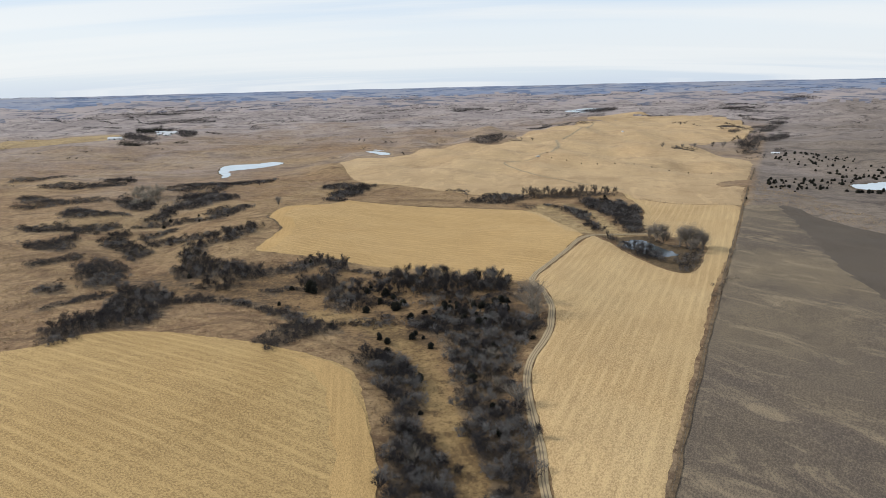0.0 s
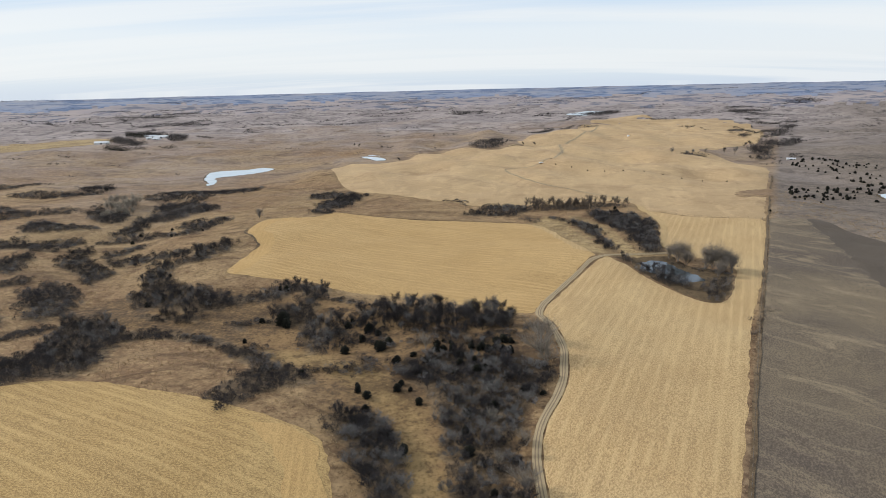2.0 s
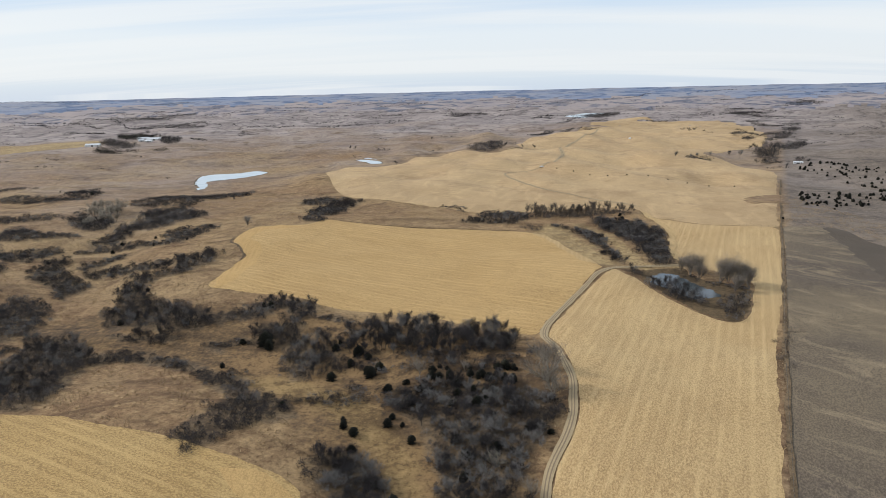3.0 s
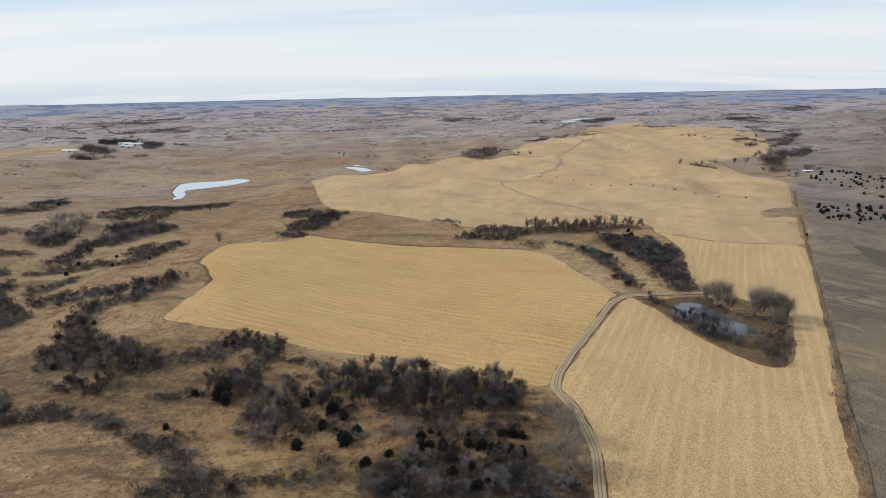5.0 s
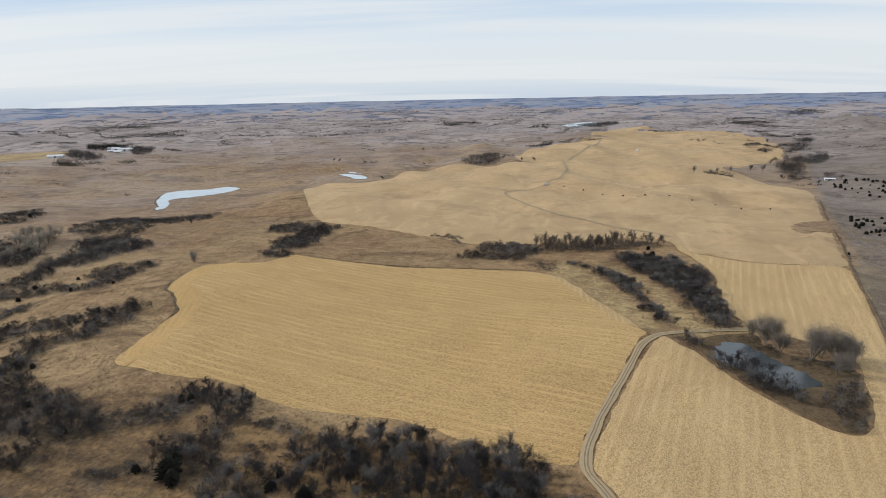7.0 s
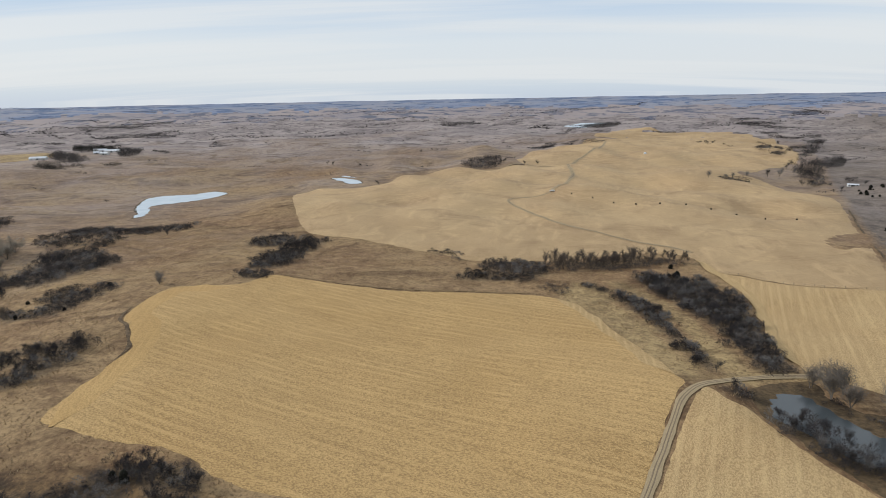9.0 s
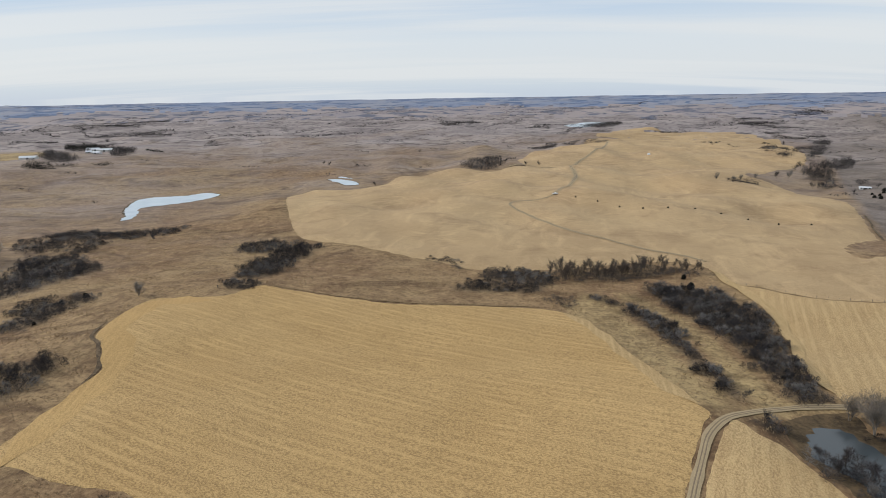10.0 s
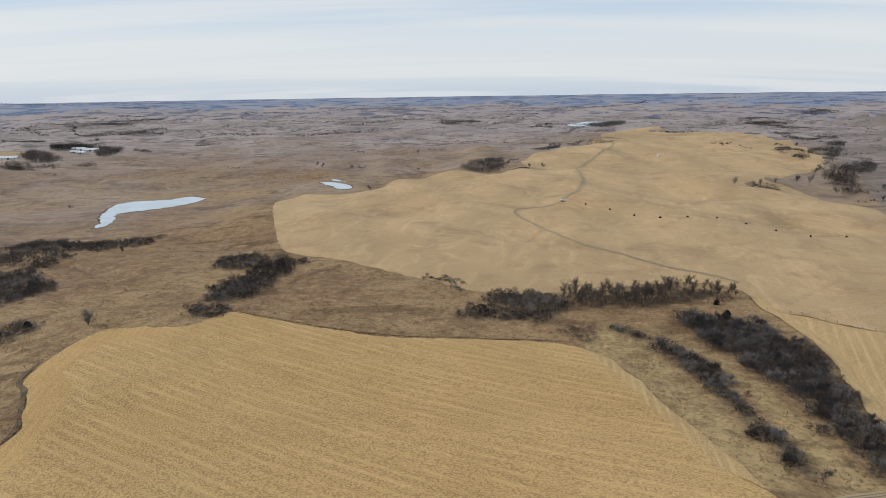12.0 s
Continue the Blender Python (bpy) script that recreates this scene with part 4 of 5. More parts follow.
draw_brush([(-375, 494), (-350, 500), (-338, 500), (-325, 491), (-308, 507), (-300, 511), (-294, 488), (-301, 467), (-321, 471), (-343, 470), (-362, 478)], 3.4)
draw_brush([(-332, 438), (-315, 443), (-307, 456), (-297, 447), (-284, 419), (-283, 404), (-324, 427)], 3.6)
draw_brush([(-289, 381), (-274, 391), (-262, 400), (-265, 382), (-274, 375), (-282, 371)], 3.2)
draw_brush([(-252, 373), (-249, 392), (-246, 397), (-236, 393), (-221, 376), (-213, 353), (-214, 335), (-226, 337), (-232, 351), (-240, 354), (-241, 362)], 4.0)
draw_brush([(-244, 327), (-246, 343), (-234, 334), (-229, 321), (-242, 318)], 3.4)
draw_brush([(-224, 294), (-221, 309), (-217, 321), (-208, 327), (-205, 321), (-213, 310), (-217, 300), (-220, 290)], 1.8)
draw_brush([(-275, 439), (-288, 479), (-277, 483), (-267, 461), (-242, 438), (-230, 430), (-229, 410), (-229, 398), (-248, 421), (-263, 430)], 3.6)
draw_brush([(-201, 264), (-195, 270), (-197, 283), (-194, 291), (-193, 302), (-201, 323), (-203, 335), (-197, 344), (-177, 337), (-168, 327), (-158, 301), (-153, 277), (-154, 265), (-163, 264), (-173, 259), (-177, 248), (-184, 241)], 4.8)
draw_brush([(-167, 324), (-148, 329), (-134, 323), (-116, 317), (-101, 305), (-92, 304), (-82, 290), (-92, 286), (-107, 300), (-130, 313), (-151, 315), (-160, 310)], 2.8)
draw_brush([(-88, 279), (-82, 288), (-66, 280), (-58, 264), (-70, 257), (-75, 250), (-81, 240), (-88, 241), (-94, 247), (-91, 261)], 3.2)
draw_brush([(-328, 716), (-365, 787), (-347, 796), (-305, 784), (-268, 770), (-243, 778), (-233, 748), (-256, 728), (-277, 725), (-299, 719), (-309, 707)], 3.4)
draw_brush([(-299, 692), (-299, 713), (-277, 714), (-268, 689), (-272, 673), (-286, 678)], 4.0)
draw_brush([(-355, 716), (-355, 735), (-334, 718), (-323, 722), (-302, 693), (-308, 685), (-320, 683), (-335, 690)], 3.4)
draw_brush([(-304, 591), (-301, 607), (-297, 618), (-316, 662), (-308, 670), (-282, 670), (-255, 646), (-236, 629), (-236, 615), (-241, 590), (-255, 576), (-279, 579), (-290, 580)], 4.8)
draw_brush([(-364, 621), (-369, 655), (-356, 642), (-341, 648), (-316, 602), (-320, 589), (-334, 590)], 4.2)
draw_brush([(-383, 657), (-379, 669), (-366, 661), (-371, 644)], 3.0)
draw_brush([(-297, 570), (-301, 586), (-288, 586), (-279, 568), (-271, 542), (-279, 528), (-285, 521), (-293, 543)], 4.0)
draw_brush([(-287, 508), (-277, 525), (-263, 533), (-227, 524), (-236, 548), (-228, 556), (-211, 547), (-206, 562), (-194, 545), (-201, 534), (-202, 513), (-221, 508), (-248, 516), (-270, 514), (-281, 499)], 3.6)
draw_brush([(-261, 472), (-253, 484), (-242, 499), (-238, 488), (-244, 476), (-248, 463), (-253, 462)], 2.6)
draw_brush([(-250, 457), (-234, 461), (-232, 467), (-219, 463), (-207, 465), (-193, 467), (-185, 450), (-196, 447), (-213, 449), (-229, 445), (-241, 444)], 3.2)
draw_brush([(-198, 407), (-203, 420), (-202, 432), (-189, 436), (-179, 439), (-184, 456), (-191, 472), (-177, 471), (-168, 473), (-161, 465), (-160, 447), (-166, 436), (-175, 426), (-184, 423), (-184, 411), (-180, 402), (-191, 401)], 4.2)
draw_brush([(-195, 382), (-185, 382), (-192, 399), (-196, 412), (-184, 408), (-171, 389), (-155, 378), (-140, 372), (-133, 366), (-126, 364), (-122, 353), (-125, 350), (-137, 347), (-153, 348), (-165, 353), (-176, 355)], 4.6)
draw_brush([(-133, 366), (-122, 364), (-113, 368), (-106, 375), (-100, 377), (-93, 362), (-100, 359), (-112, 357), (-124, 354)], 3.4)
draw_brush([(-107, 375), (-101, 377), (-92, 376), (-83, 377), (-75, 374), (-72, 369), (-72, 365), (-74, 356), (-79, 350), (-85, 355), (-90, 367), (-97, 369)], 3.6)
draw_brush([(-70, 356), (-64, 358), (-55, 355), (-53, 352), (-60, 349), (-65, 351)], 1.8)
draw_brush([(-169, 346), (-163, 346), (-150, 344), (-138, 344), (-132, 337), (-147, 338), (-161, 340)], 3.4)
draw_brush([(-118, 331), (-115, 335), (-107, 336), (-102, 340), (-101, 336), (-106, 330), (-107, 326), (-113, 328)], 2.2)
draw_brush([(-97, 332), (-95, 342), (-96, 348), (-90, 351), (-76, 349), (-75, 339), (-78, 330), (-88, 330)], 3.6)
draw_brush([(-80, 335), (-75, 337), (-67, 332), (-65, 323), (-57, 324), (-52, 319), (-58, 313), (-61, 307), (-62, 299), (-69, 299), (-75, 313), (-76, 321), (-80, 327)], 3.6)
MID = [
    ([(-131, 585), (-132, 620), (-120, 664), (-100, 659), (-105, 629), (-109, 590)], 4.5),
    ([(-157, 672), (-153, 694), (-105, 678), (-95, 675), (-109, 656), (-137, 657)], 4.0),
    ([(-127, 561), (-129, 575), (-111, 575), (-113, 561)], 2.6),
    ([(-18, 638), (-8, 625), (0, 619), (11, 611), (4, 622), (-5, 632)], 3.2),
    ([(2, 569), (15, 586), (40, 576), (55, 577), (46, 564), (23, 568)], 3.0),
    ([(18, 597), (31, 607), (58, 595), (57, 578), (35, 579)], 3.6),
    ([(80, 558), (88, 546), (83, 545), (74, 557)], 2.6),
    ([(98, 416), (103, 419), (106, 414), (101, 411)], 3.2),
    ([(108, 563), (112, 548), (114.5, 533), (117.5, 514), (120, 495), (121.5, 480), (121.5, 463), (119.5, 447), (118.5, 434), (131, 431), (132.5, 438), (133, 451), (138, 468), (145, 490), (150, 510), (149.5, 527), (147.5, 547), (143, 559), (132, 563), (118, 571)], 4.8),
    ([(90, 540), (89.5, 524), (92.5, 510), (96.5, 490), (96.5, 470), (96, 452), (98, 438), (101.5, 428), (103, 438), (103, 452), (102.5, 466), (103, 485), (105.5, 503), (101.5, 517), (97, 533)], 3.6),
    ([(108, 403), (113, 399), (121, 389), (124, 378), (122, 366), (115, 367), (112, 375), (109.5, 386), (107.5, 396)], 4.8),
    ([(133, 368), (143.6, 375.6), (149, 373), (144, 361), (134, 348), (129, 348), (127, 352), (129, 360)], 5.0),
    ([(134, 412), (140, 402), (149, 396), (156, 394), (154, 385), (147, 392), (138, 398), (133, 406)], 2.0),
]
for outline, tall in MID:
    thicket(outline, 2.5, tall, 110, "dark leafless brush along a wooded draw")
thicket([(62, 586), (71, 605), (93, 604), (121, 612), (148, 599), (146, 588), (120, 592), (104, 578), (87, 580)], 2.8, 2.6, 90, "low brown brush beneath a row of bare trees", BRUSH, clear=0.0, litter_shade=False)
thicket([(49, 554), (59, 556), (69, 551), (60, 541), (53, 543)], 2.2, 1.8, 80, "low grey-brown scrub in dry grass", BRUSH, clear=0.5, litter_shade=False)
thicket([(127, 297), (145, 328), (156, 346), (142, 317)], 2.2, 2.4, 70, "scrub along the fence row", BRUSH, clear=0.6)

# woods in the distance
def far_wood(outline, tall, mat=TWIG, label="distant patch of dark leafless woodland", name="far_wood"):
    away = math.hypot(*(np.mean(outline, 0) - (0, 130)))
    gap, count, wide = (3.4, 50, 0.14) if away < 1150 else (4.8, 42, 0.14) if away < 1800 else (8.5, 32, 0.13)
    thicket(outline, gap, tall, count, label, mat, name, wide, clear=1.2, litter_shade=False)


far_wood([(450, 1023), (479, 1061), (523, 1104), (524, 1084), (461, 982), (443, 975), (438, 990)], 11)
far_wood([(426, 956), (451, 976), (464, 974), (448, 949), (427, 940)], 7)
far_wood([(534, 1103), (604, 1190), (621, 1189), (555, 1092), (506, 1046)], 8)
far_wood([(657, 1371), (760, 1520), (780, 1517), (710, 1409), (595, 1240), (590, 1247)], 9)
far_wood([(634, 1375), (693, 1434), (654, 1365), (628, 1354)], 5)
far_wood([(524, 1289), (600, 1390), (539, 1263), (521, 1264)], 4)
far_wood([(536, 1248), (557, 1263), (531, 1205), (505, 1182)], 6)
far_wood([(526, 1155), (567, 1207), (540, 1154), (528, 1147)], 5)
far_wood([(794, 1806), (796, 1705), (825, 1664), (753, 1625), (765, 1722)], 4)
far_wood([(884, 1766), (915, 1772), (858, 1666), (816, 1636)], 5)
far_wood([(320, 946), (349, 959), (359, 953), (332, 912), (313, 909)], 2.4)
far_wood([(494, 981), (512, 988), (496, 969), (486, 963)], 3.5)
far_wood([(14, 1127), (27, 1162), (46, 1198), (65, 1230), (76, 1195), (75, 1129), (57, 1105), (33, 1095)], 8)
far_wood([(151, 1430), (191, 1492), (214, 1498), (189, 1383), (164, 1386)], 3.5)
far_wood([(225, 1497), (257, 1540), (272, 1532), (256, 1505)], 3)
far_wood([(274, 1514), (306, 1527), (304, 1428), (282, 1423)], 3)
far_wood([(-35, 2521), (28, 2601), (113, 2589), (98, 2491), (6, 2327)], 7)
far_wood([(396, 2041), (442, 2033), (469, 2042), (400, 1922)], 4)
far_wood([(311, 2067), (344, 2116), (395, 2160), (354, 2123)], 6)
far_wood([(430, 2283), (508, 2380), (603, 2448), (524, 2223), (448, 2125)], 8)
far_wood([(269, 2249), (305, 2134), (291, 2098)], 4)
far_wood([(996, 2444), (1174, 2584), (1041, 2413)], 5)
far_wood([(930, 2256), (1046, 2271), (947, 2048), (850, 1978), (851, 2016)], 6)
far_wood([(1449, 2879), (1565, 2917), (1581, 2807), (1508, 2818)], 7)
far_wood([(873, 1962), (974, 2036), (1002, 2029), (903, 1931)], 4)
far_wood([(570, 1942), (625, 1958), (644, 1947), (568, 1882)], 4)
far_wood([(-761, 1366), (-780, 1424), (-736, 1407), (-685, 1337), (-648, 1294), (-638, 1249), (-673, 1260)], 12)
far_wood([(-633, 1376), (-706, 1519), (-682, 1529), (-641, 1484), (-606, 1395), (-604, 1352)], 10)
far_wood([(-1035, 2018), (-986, 2145), (-833, 2041), (-797, 1998), (-885, 1949)], 5)
far_wood([(-1362, 2447), (-1312, 2654), (-1231, 2810), (-1263, 3038), (-1173, 2689), (-1215, 2474)], 5)
far_wood([(-1087, 1726), (-1060, 1810), (-1024, 1843), (-992, 1708)], 4)
far_wood([(-601, 1744), (-581, 1765), (-516, 1577)], 4)
far_wood([(-674, 1193), (-702, 1253), (-663, 1236), (-639, 1213), (-621, 1153)], 10, CEDAR, "dark evergreen shelterbelt beside a farmstead", "shelterbelt")
far_wood([(-646, 1224), (-623, 1238), (-607, 1221), (-629, 1211)], 5, CEDAR, "dark evergreen shelterbelt beside a farmstead", "shelterbelt")
far_wood([(-797, 1505), (-845, 1590), (-800, 1610), (-740, 1565), (-714, 1534), (-747, 1498), (-767, 1475)], 11, CEDAR, "dark evergreen shelterbelt beside a farmstead", "shelterbelt")
far_wood([(-594, 1245), (-574, 1259), (-562, 1245), (-578, 1232)], 4, CEDAR, "dark evergreen shelterbelt beside a farmstead", "shelterbelt")
far_wood([(-627, 1496), (-598, 1479), (-563, 1439), (-579, 1439)], 4, CEDAR, "dark evergreen shelterbelt beside a farmstead", "shelterbelt")
TREELINES = [
    [(-1625, 2442), (-1479, 2410), (-1481, 2597)],
    [(-1458, 2669), (-1405, 2799), (-1383, 3134)],
    [(-1035, 2212), (-963, 2215), (-823, 2087)],
    [(-340, 2108), (-238, 1941)],
    [(-477, 2145), (-433, 2227)],
    [(-235, 2120), (-184, 2128)],
    [(-1161, 2058), (-1128, 2119), (-921, 1900)],
    [(759, 2679), (804, 2603)],
    [(549, 1898), (630, 1904)],
    [(479, 1402), (502, 1346)],
    [(607, 1432), (562, 1247)],
    [(816, 2135), (1031, 2285)],
    [(1456, 2872), (1527, 2725)],
    [(1052, 2596), (1201, 2440)],
    [(299, 1987), (580, 2457)],
    [(-919, 2239), (-748, 2390)],
    [(-970, 2902), (-741, 3165)],
    [(-38, 2620), (111, 2560)],
    [(-1569, 2206), (-1436, 2439)],
    [(-1427, 2503), (-1320, 2650), (-1197, 2827)],
    [(-1179, 2820), (-1050, 3080), (-933, 3300)],
    [(-1079, 2098), (-960, 2110), (-854, 2100)],
    [(-762, 2056), (-620, 2060), (-496, 2032)],
    [(-391, 1839), (-267, 2107)],
    [(480, 3254), (578, 3168)],
    [(730, 2668), (872, 2728)],
    [(841, 2166), (881, 2054)],
    [(1025, 2462), (1155, 2497)],
    [(1548, 3028), (1536, 2727)],
    [(243, 2133), (315, 2184)],
    [(154, 2577), (234, 2726)],
    [(1246, 3198), (1610, 3345)],
]


def tree_line(line, tall, wide):
    """A distant belt of bare trees along a creek or field edge."""
    c = even_line(np.array(line, float), 7.0)
    vs, fs, o = [], [], 0
    for px, py in c:
        for _ in range(2):
            if rng.random() < 0.25:
                continue
            qx, qy = px + rng.normal() * 5, py + rng.normal() * wide
            base, tip = brush_points(rng, 16, 9, tall * rng.uniform(0.4, 1.1))
            at = (qx, qy, float(land(qx, qy)))
            v, f = blades(base + at, tip + at, 1.3 * (0.5 + rng.random(16)), rng)
            vs.append(v), fs.append(f + o)
            o += len(v)
    return tagged(new("tree_line", raw_mesh("tree_line", np.concatenate(vs), np.concatenate(fs), TWIG)), "distant dark belt of leafless trees", "trees", "far tree belts", "stuff")


for line in TREELINES:
    tree_line(line, 6.5, 9)
# long wooded creeks winding across the far country
for _ in range(40):
    sy = rng.uniform(2000, 4300)
    sx = rng.uniform(-0.8, 0.8) * sy
    way_ = rng.normal() * 0.35
    count = int(rng.integers(4, 11))
    run = [(sx, sy)]
    for _ in range(count):
        way_ += rng.normal() * 0.3
        run.append((run[-1][0] + 50 * math.cos(way_), run[-1][1] + 70 * math.sin(way_)))
    tree_line(run, 5.5 + 2 * rng.random(), 10)
# small clumps strewn over the far prairie, thicker along the creeks
cx = rng.uniform(-2600, 2300, 14000)
cy = 700 + 2700 * rng.random(14000) ** 0.8
hollow = land(cx + 30, cy) + land(cx - 30, cy) + land(cx, cy + 30) + land(cx, cy - 30) - 4 * land(cx, cy)
wooded = waves(cx, cy * 0.5, 650, 9.0)
keep = (np.abs(cx) < 0.8 * cy) & (hollow > 2.2 - 1.5 * wooded) & (rng.random(14000) < 0.22 + 0.25 * (wooded > 0.4)) & ~inside(cx, cy, spline(bank(HILL, 25), True, 3))
for qx, qy, qrx, qry, _ in PONDS + [YARD]:
    keep &= np.hypot((cx - qx) / qrx, (cy - qy) / qry) > 1.3
vs, fs, o = [], [], 0
for px, py in zip(cx[keep], cy[keep]):  # each a short strip of scrub in a hollow
    lean = rng.normal() * 0.25
    count = int(rng.integers(1, 9))
    s = rng.uniform(0.45, 1.05)
    for c in range(count):
        qx, qy = px + (c - count / 2) * 6 * s + rng.normal() * 2, py + (c - count / 2) * 6 * s * lean + rng.normal() * 3
        base, tip = brush_points(rng, 16, 8 * s, 4.0 * s * rng.uniform(0.6, 1.2))
        at = (qx, qy, float(land(qx, qy)))
        v, f = blades(base + at, tip + at, 1.2 * s * (0.5 + rng.random(16)), rng)
        vs.append(v), fs.append(f + o)
        o += len(v)
tagged(new("far_brush", raw_mesh("far_brush", np.concatenate(vs), np.concatenate(fs), TWIG)), "scattered leafless brush over the far prairie", "brush", kind="stuff")

# ---- single trees ----
GROVE = "bare grey-brown deciduous tree in a creekside grove"
kinds = [tree_kind("bare_tree", 11 + s, BARK, TWIG if s < 3 else GREY_TWIG, GROVE, "tree", "bare trees along the creek", height=8.0, spread=1.2, stems=1, forks=2, twigs=1000, twig_len=0.9, twig_w=0.05, trunk=0.6, reach=0.42, first_fork=0) for s in range(4)]
big = [tree_kind("cottonwood_tree", 31 + s, GREY_BARK, GREY_BARK, "large spreading leafless tree beside the small pond", "tree", "large trees at the pond", height=14.0, spread=1.45, stems=3, forks=3, twigs=2600, twig_len=1.3, twig_w=0.06, lean=0.45, trunk=0.42, reach=0.5, first_fork=0) for s in range(2)]
grove = [tree_kind("cottonwood_tree", 41 + s, GREY_BARK, PALE_BARK, "wide grey leafless tree standing in open prairie", "tree", "large trees on the prairie", height=13.0, spread=1.1, stems=5, forks=2, twigs=1500, twig_len=1.4, twig_w=0.11, lean=0.8, trunk=0.5, reach=0.5) for s in range(2)]
pale = [tree_kind("dead_tree", 51 + s, PALE_BARK, GREY_BARK, "pale grey bare tree with bleached branches", "tree", "pale trees by the track", height=14.0, spread=1.4, stems=3, forks=3, twigs=1300, twig_len=1.1, twig_w=0.05, lean=0.4, trunk=0.45, reach=0.5, first_fork=0) for s in range(2)]
slim = [tree_kind("slender_tree", 71 + s, BRUSH, BRUSH, "slender bare tree in a row above the draw", "tree", "row of trees on the draw", height=9.5, spread=0.8, stems=1, forks=2, twigs=760, twig_len=0.9, twig_w=0.055, trunk=0.62, reach=0.4, first_fork=0) for s in range(3)]
shrubs = [tree_kind("shrub", 91 + s, BRUSH, TWIG if s % 2 else GREY_TWIG, "leafless grey-brown shrub among creek brush", "shrub", "shrubs along the creek", height=4.0, spread=1.3, stems=5, forks=2, twigs=760, twig_len=0.8, twig_w=0.065, lean=0.7, deep=1) for s in range(4)]
cedars = [cedar_kind(7 + s, 3.3 + 0.4 * s, 4.6 - 0.3 * s) for s in range(3)]
first = kinds + big + grove + pale + slim + shrubs + cedars


def turn():
    return rng.uniform(0, 360)


x, y = scatter([(-50, 330), (-34, 345), (-10, 342), (25, 322), (28, 310), (0, 312), (-30, 318)], 4.8)
for px, py in zip(x, y):
    place(kinds[rng.integers(4)], px, py, rng.uniform(0.8, 1.25), turn())
for outline, gap in ((C1, 7.5), ([(-75, 318), (-62, 335), (-45, 320), (-60, 302)], 6.5), (A1, 11.0), (A2, 11.0), (B1, 12.0), (B2, 12.0)):
    for px, py in zip(*scatter(outline, gap)):
        place(kinds[rng.integers(4)], px, py, rng.uniform(0.5, 0.95), turn())
for outline, gap in ((A1, 5.5), (A2, 5.5), (B1, 6.0), (B2, 6.0), (MID[-5][0], 7.0), (MID[-4][0], 6.5)):
    for px, py in zip(*scatter(outline, gap)):
        place(shrubs[rng.integers(4)], px, py, rng.uniform(0.8, 1.35), turn())
VALLEY = [(-201, 264), (-195, 270), (-197, 283), (-194, 291), (-193, 302), (-201, 323), (-203, 335), (-197, 344), (-177, 337), (-168, 327), (-158, 301), (-153, 277), (-154, 265), (-163, 264), (-173, 259), (-177, 248), (-184, 241)]
VALLEY_HEAD = [(-195, 382), (-185, 382), (-192, 399), (-196, 412), (-184, 408), (-171, 389), (-155, 378), (-140, 372), (-133, 366), (-126, 364), (-122, 353), (-125, 350), (-137, 347), (-153, 348), (-165, 353), (-176, 355)]
for outline, gap in ((VALLEY, 9.0), (VALLEY_HEAD, 9.0), ([(-107, 375), (-101, 377), (-92, 376), (-83, 377), (-75, 374), (-72, 369), (-72, 365), (-74, 356), (-79, 350), (-85, 355), (-90, 367), (-97, 369)], 5.5), ([(-169, 346), (-163, 346), (-150, 344), (-138, 344), (-132, 337), (-147, 338), (-161, 340)], 6.0), ([(-97, 332), (-95, 342), (-96, 348), (-90, 351), (-76, 349), (-75, 339), (-78, 330), (-88, 330)], 7.0), ([(-198, 407), (-203, 420), (-202, 432), (-189, 436), (-179, 439), (-184, 456), (-191, 472), (-177, 471), (-168, 473), (-161, 465), (-160, 447), (-166, 436), (-175, 426), (-184, 423), (-184, 411), (-180, 402), (-191, 401)], 13.0)):
    for px, py in zip(*scatter(outline, gap)):
        place(kinds[rng.integers(4)], px, py, rng.uniform(0.6, 1.0), turn())
for px, py, s in ((134, 413, 1.0), (140, 416, 0.9), (144.5, 398, 1.3), (155, 397, 1.2), (147, 385, 0.8), (158, 392, 1.1), (151, 402, 1.0), (137, 407, 0.8), (161, 400, 0.85), (131, 421, 0.7)):
    place(big[rng.integers(2)], px, py, s, turn())
for px, py, s in ((114, 396, 0.8), (117, 389, 0.9), (120, 381, 0.8), (121, 373, 0.7), (109, 400, 0.6), (111.8, 381, 0.8), (118.7, 369, 0.7), (120.5, 364, 0.6), (113, 376, 0.9), (100, 414, 0.7), (110, 392, 0.8), (115, 372, 0.8)):
    place(kinds[rng.integers(4)], px, py, s, turn())
for px, py, s in ((34, 275, 1.2), (35.5, 289, 1.05), (34, 270, 0.8), (35, 296, 0.6), (21, 219, 0.5), (20, 199, 0.75), (-15, 296, 0.55), (3, 294, 0.45), (-16, 166, 0.5), (11, 234, 0.5), (12, 212, 0.45)):
    place(pale[rng.integers(2)], px, py, s, turn())
for px, py in zip(*scatter([(62, 590), (71, 606), (86, 600), (106, 606), (129, 612), (150, 600), (147, 592), (120, 600), (104, 585), (87, 586), (76, 582)], 4.6)):
    place(slim[rng.integers(3)], px, py, rng.uniform(0.7, 1.15), turn())
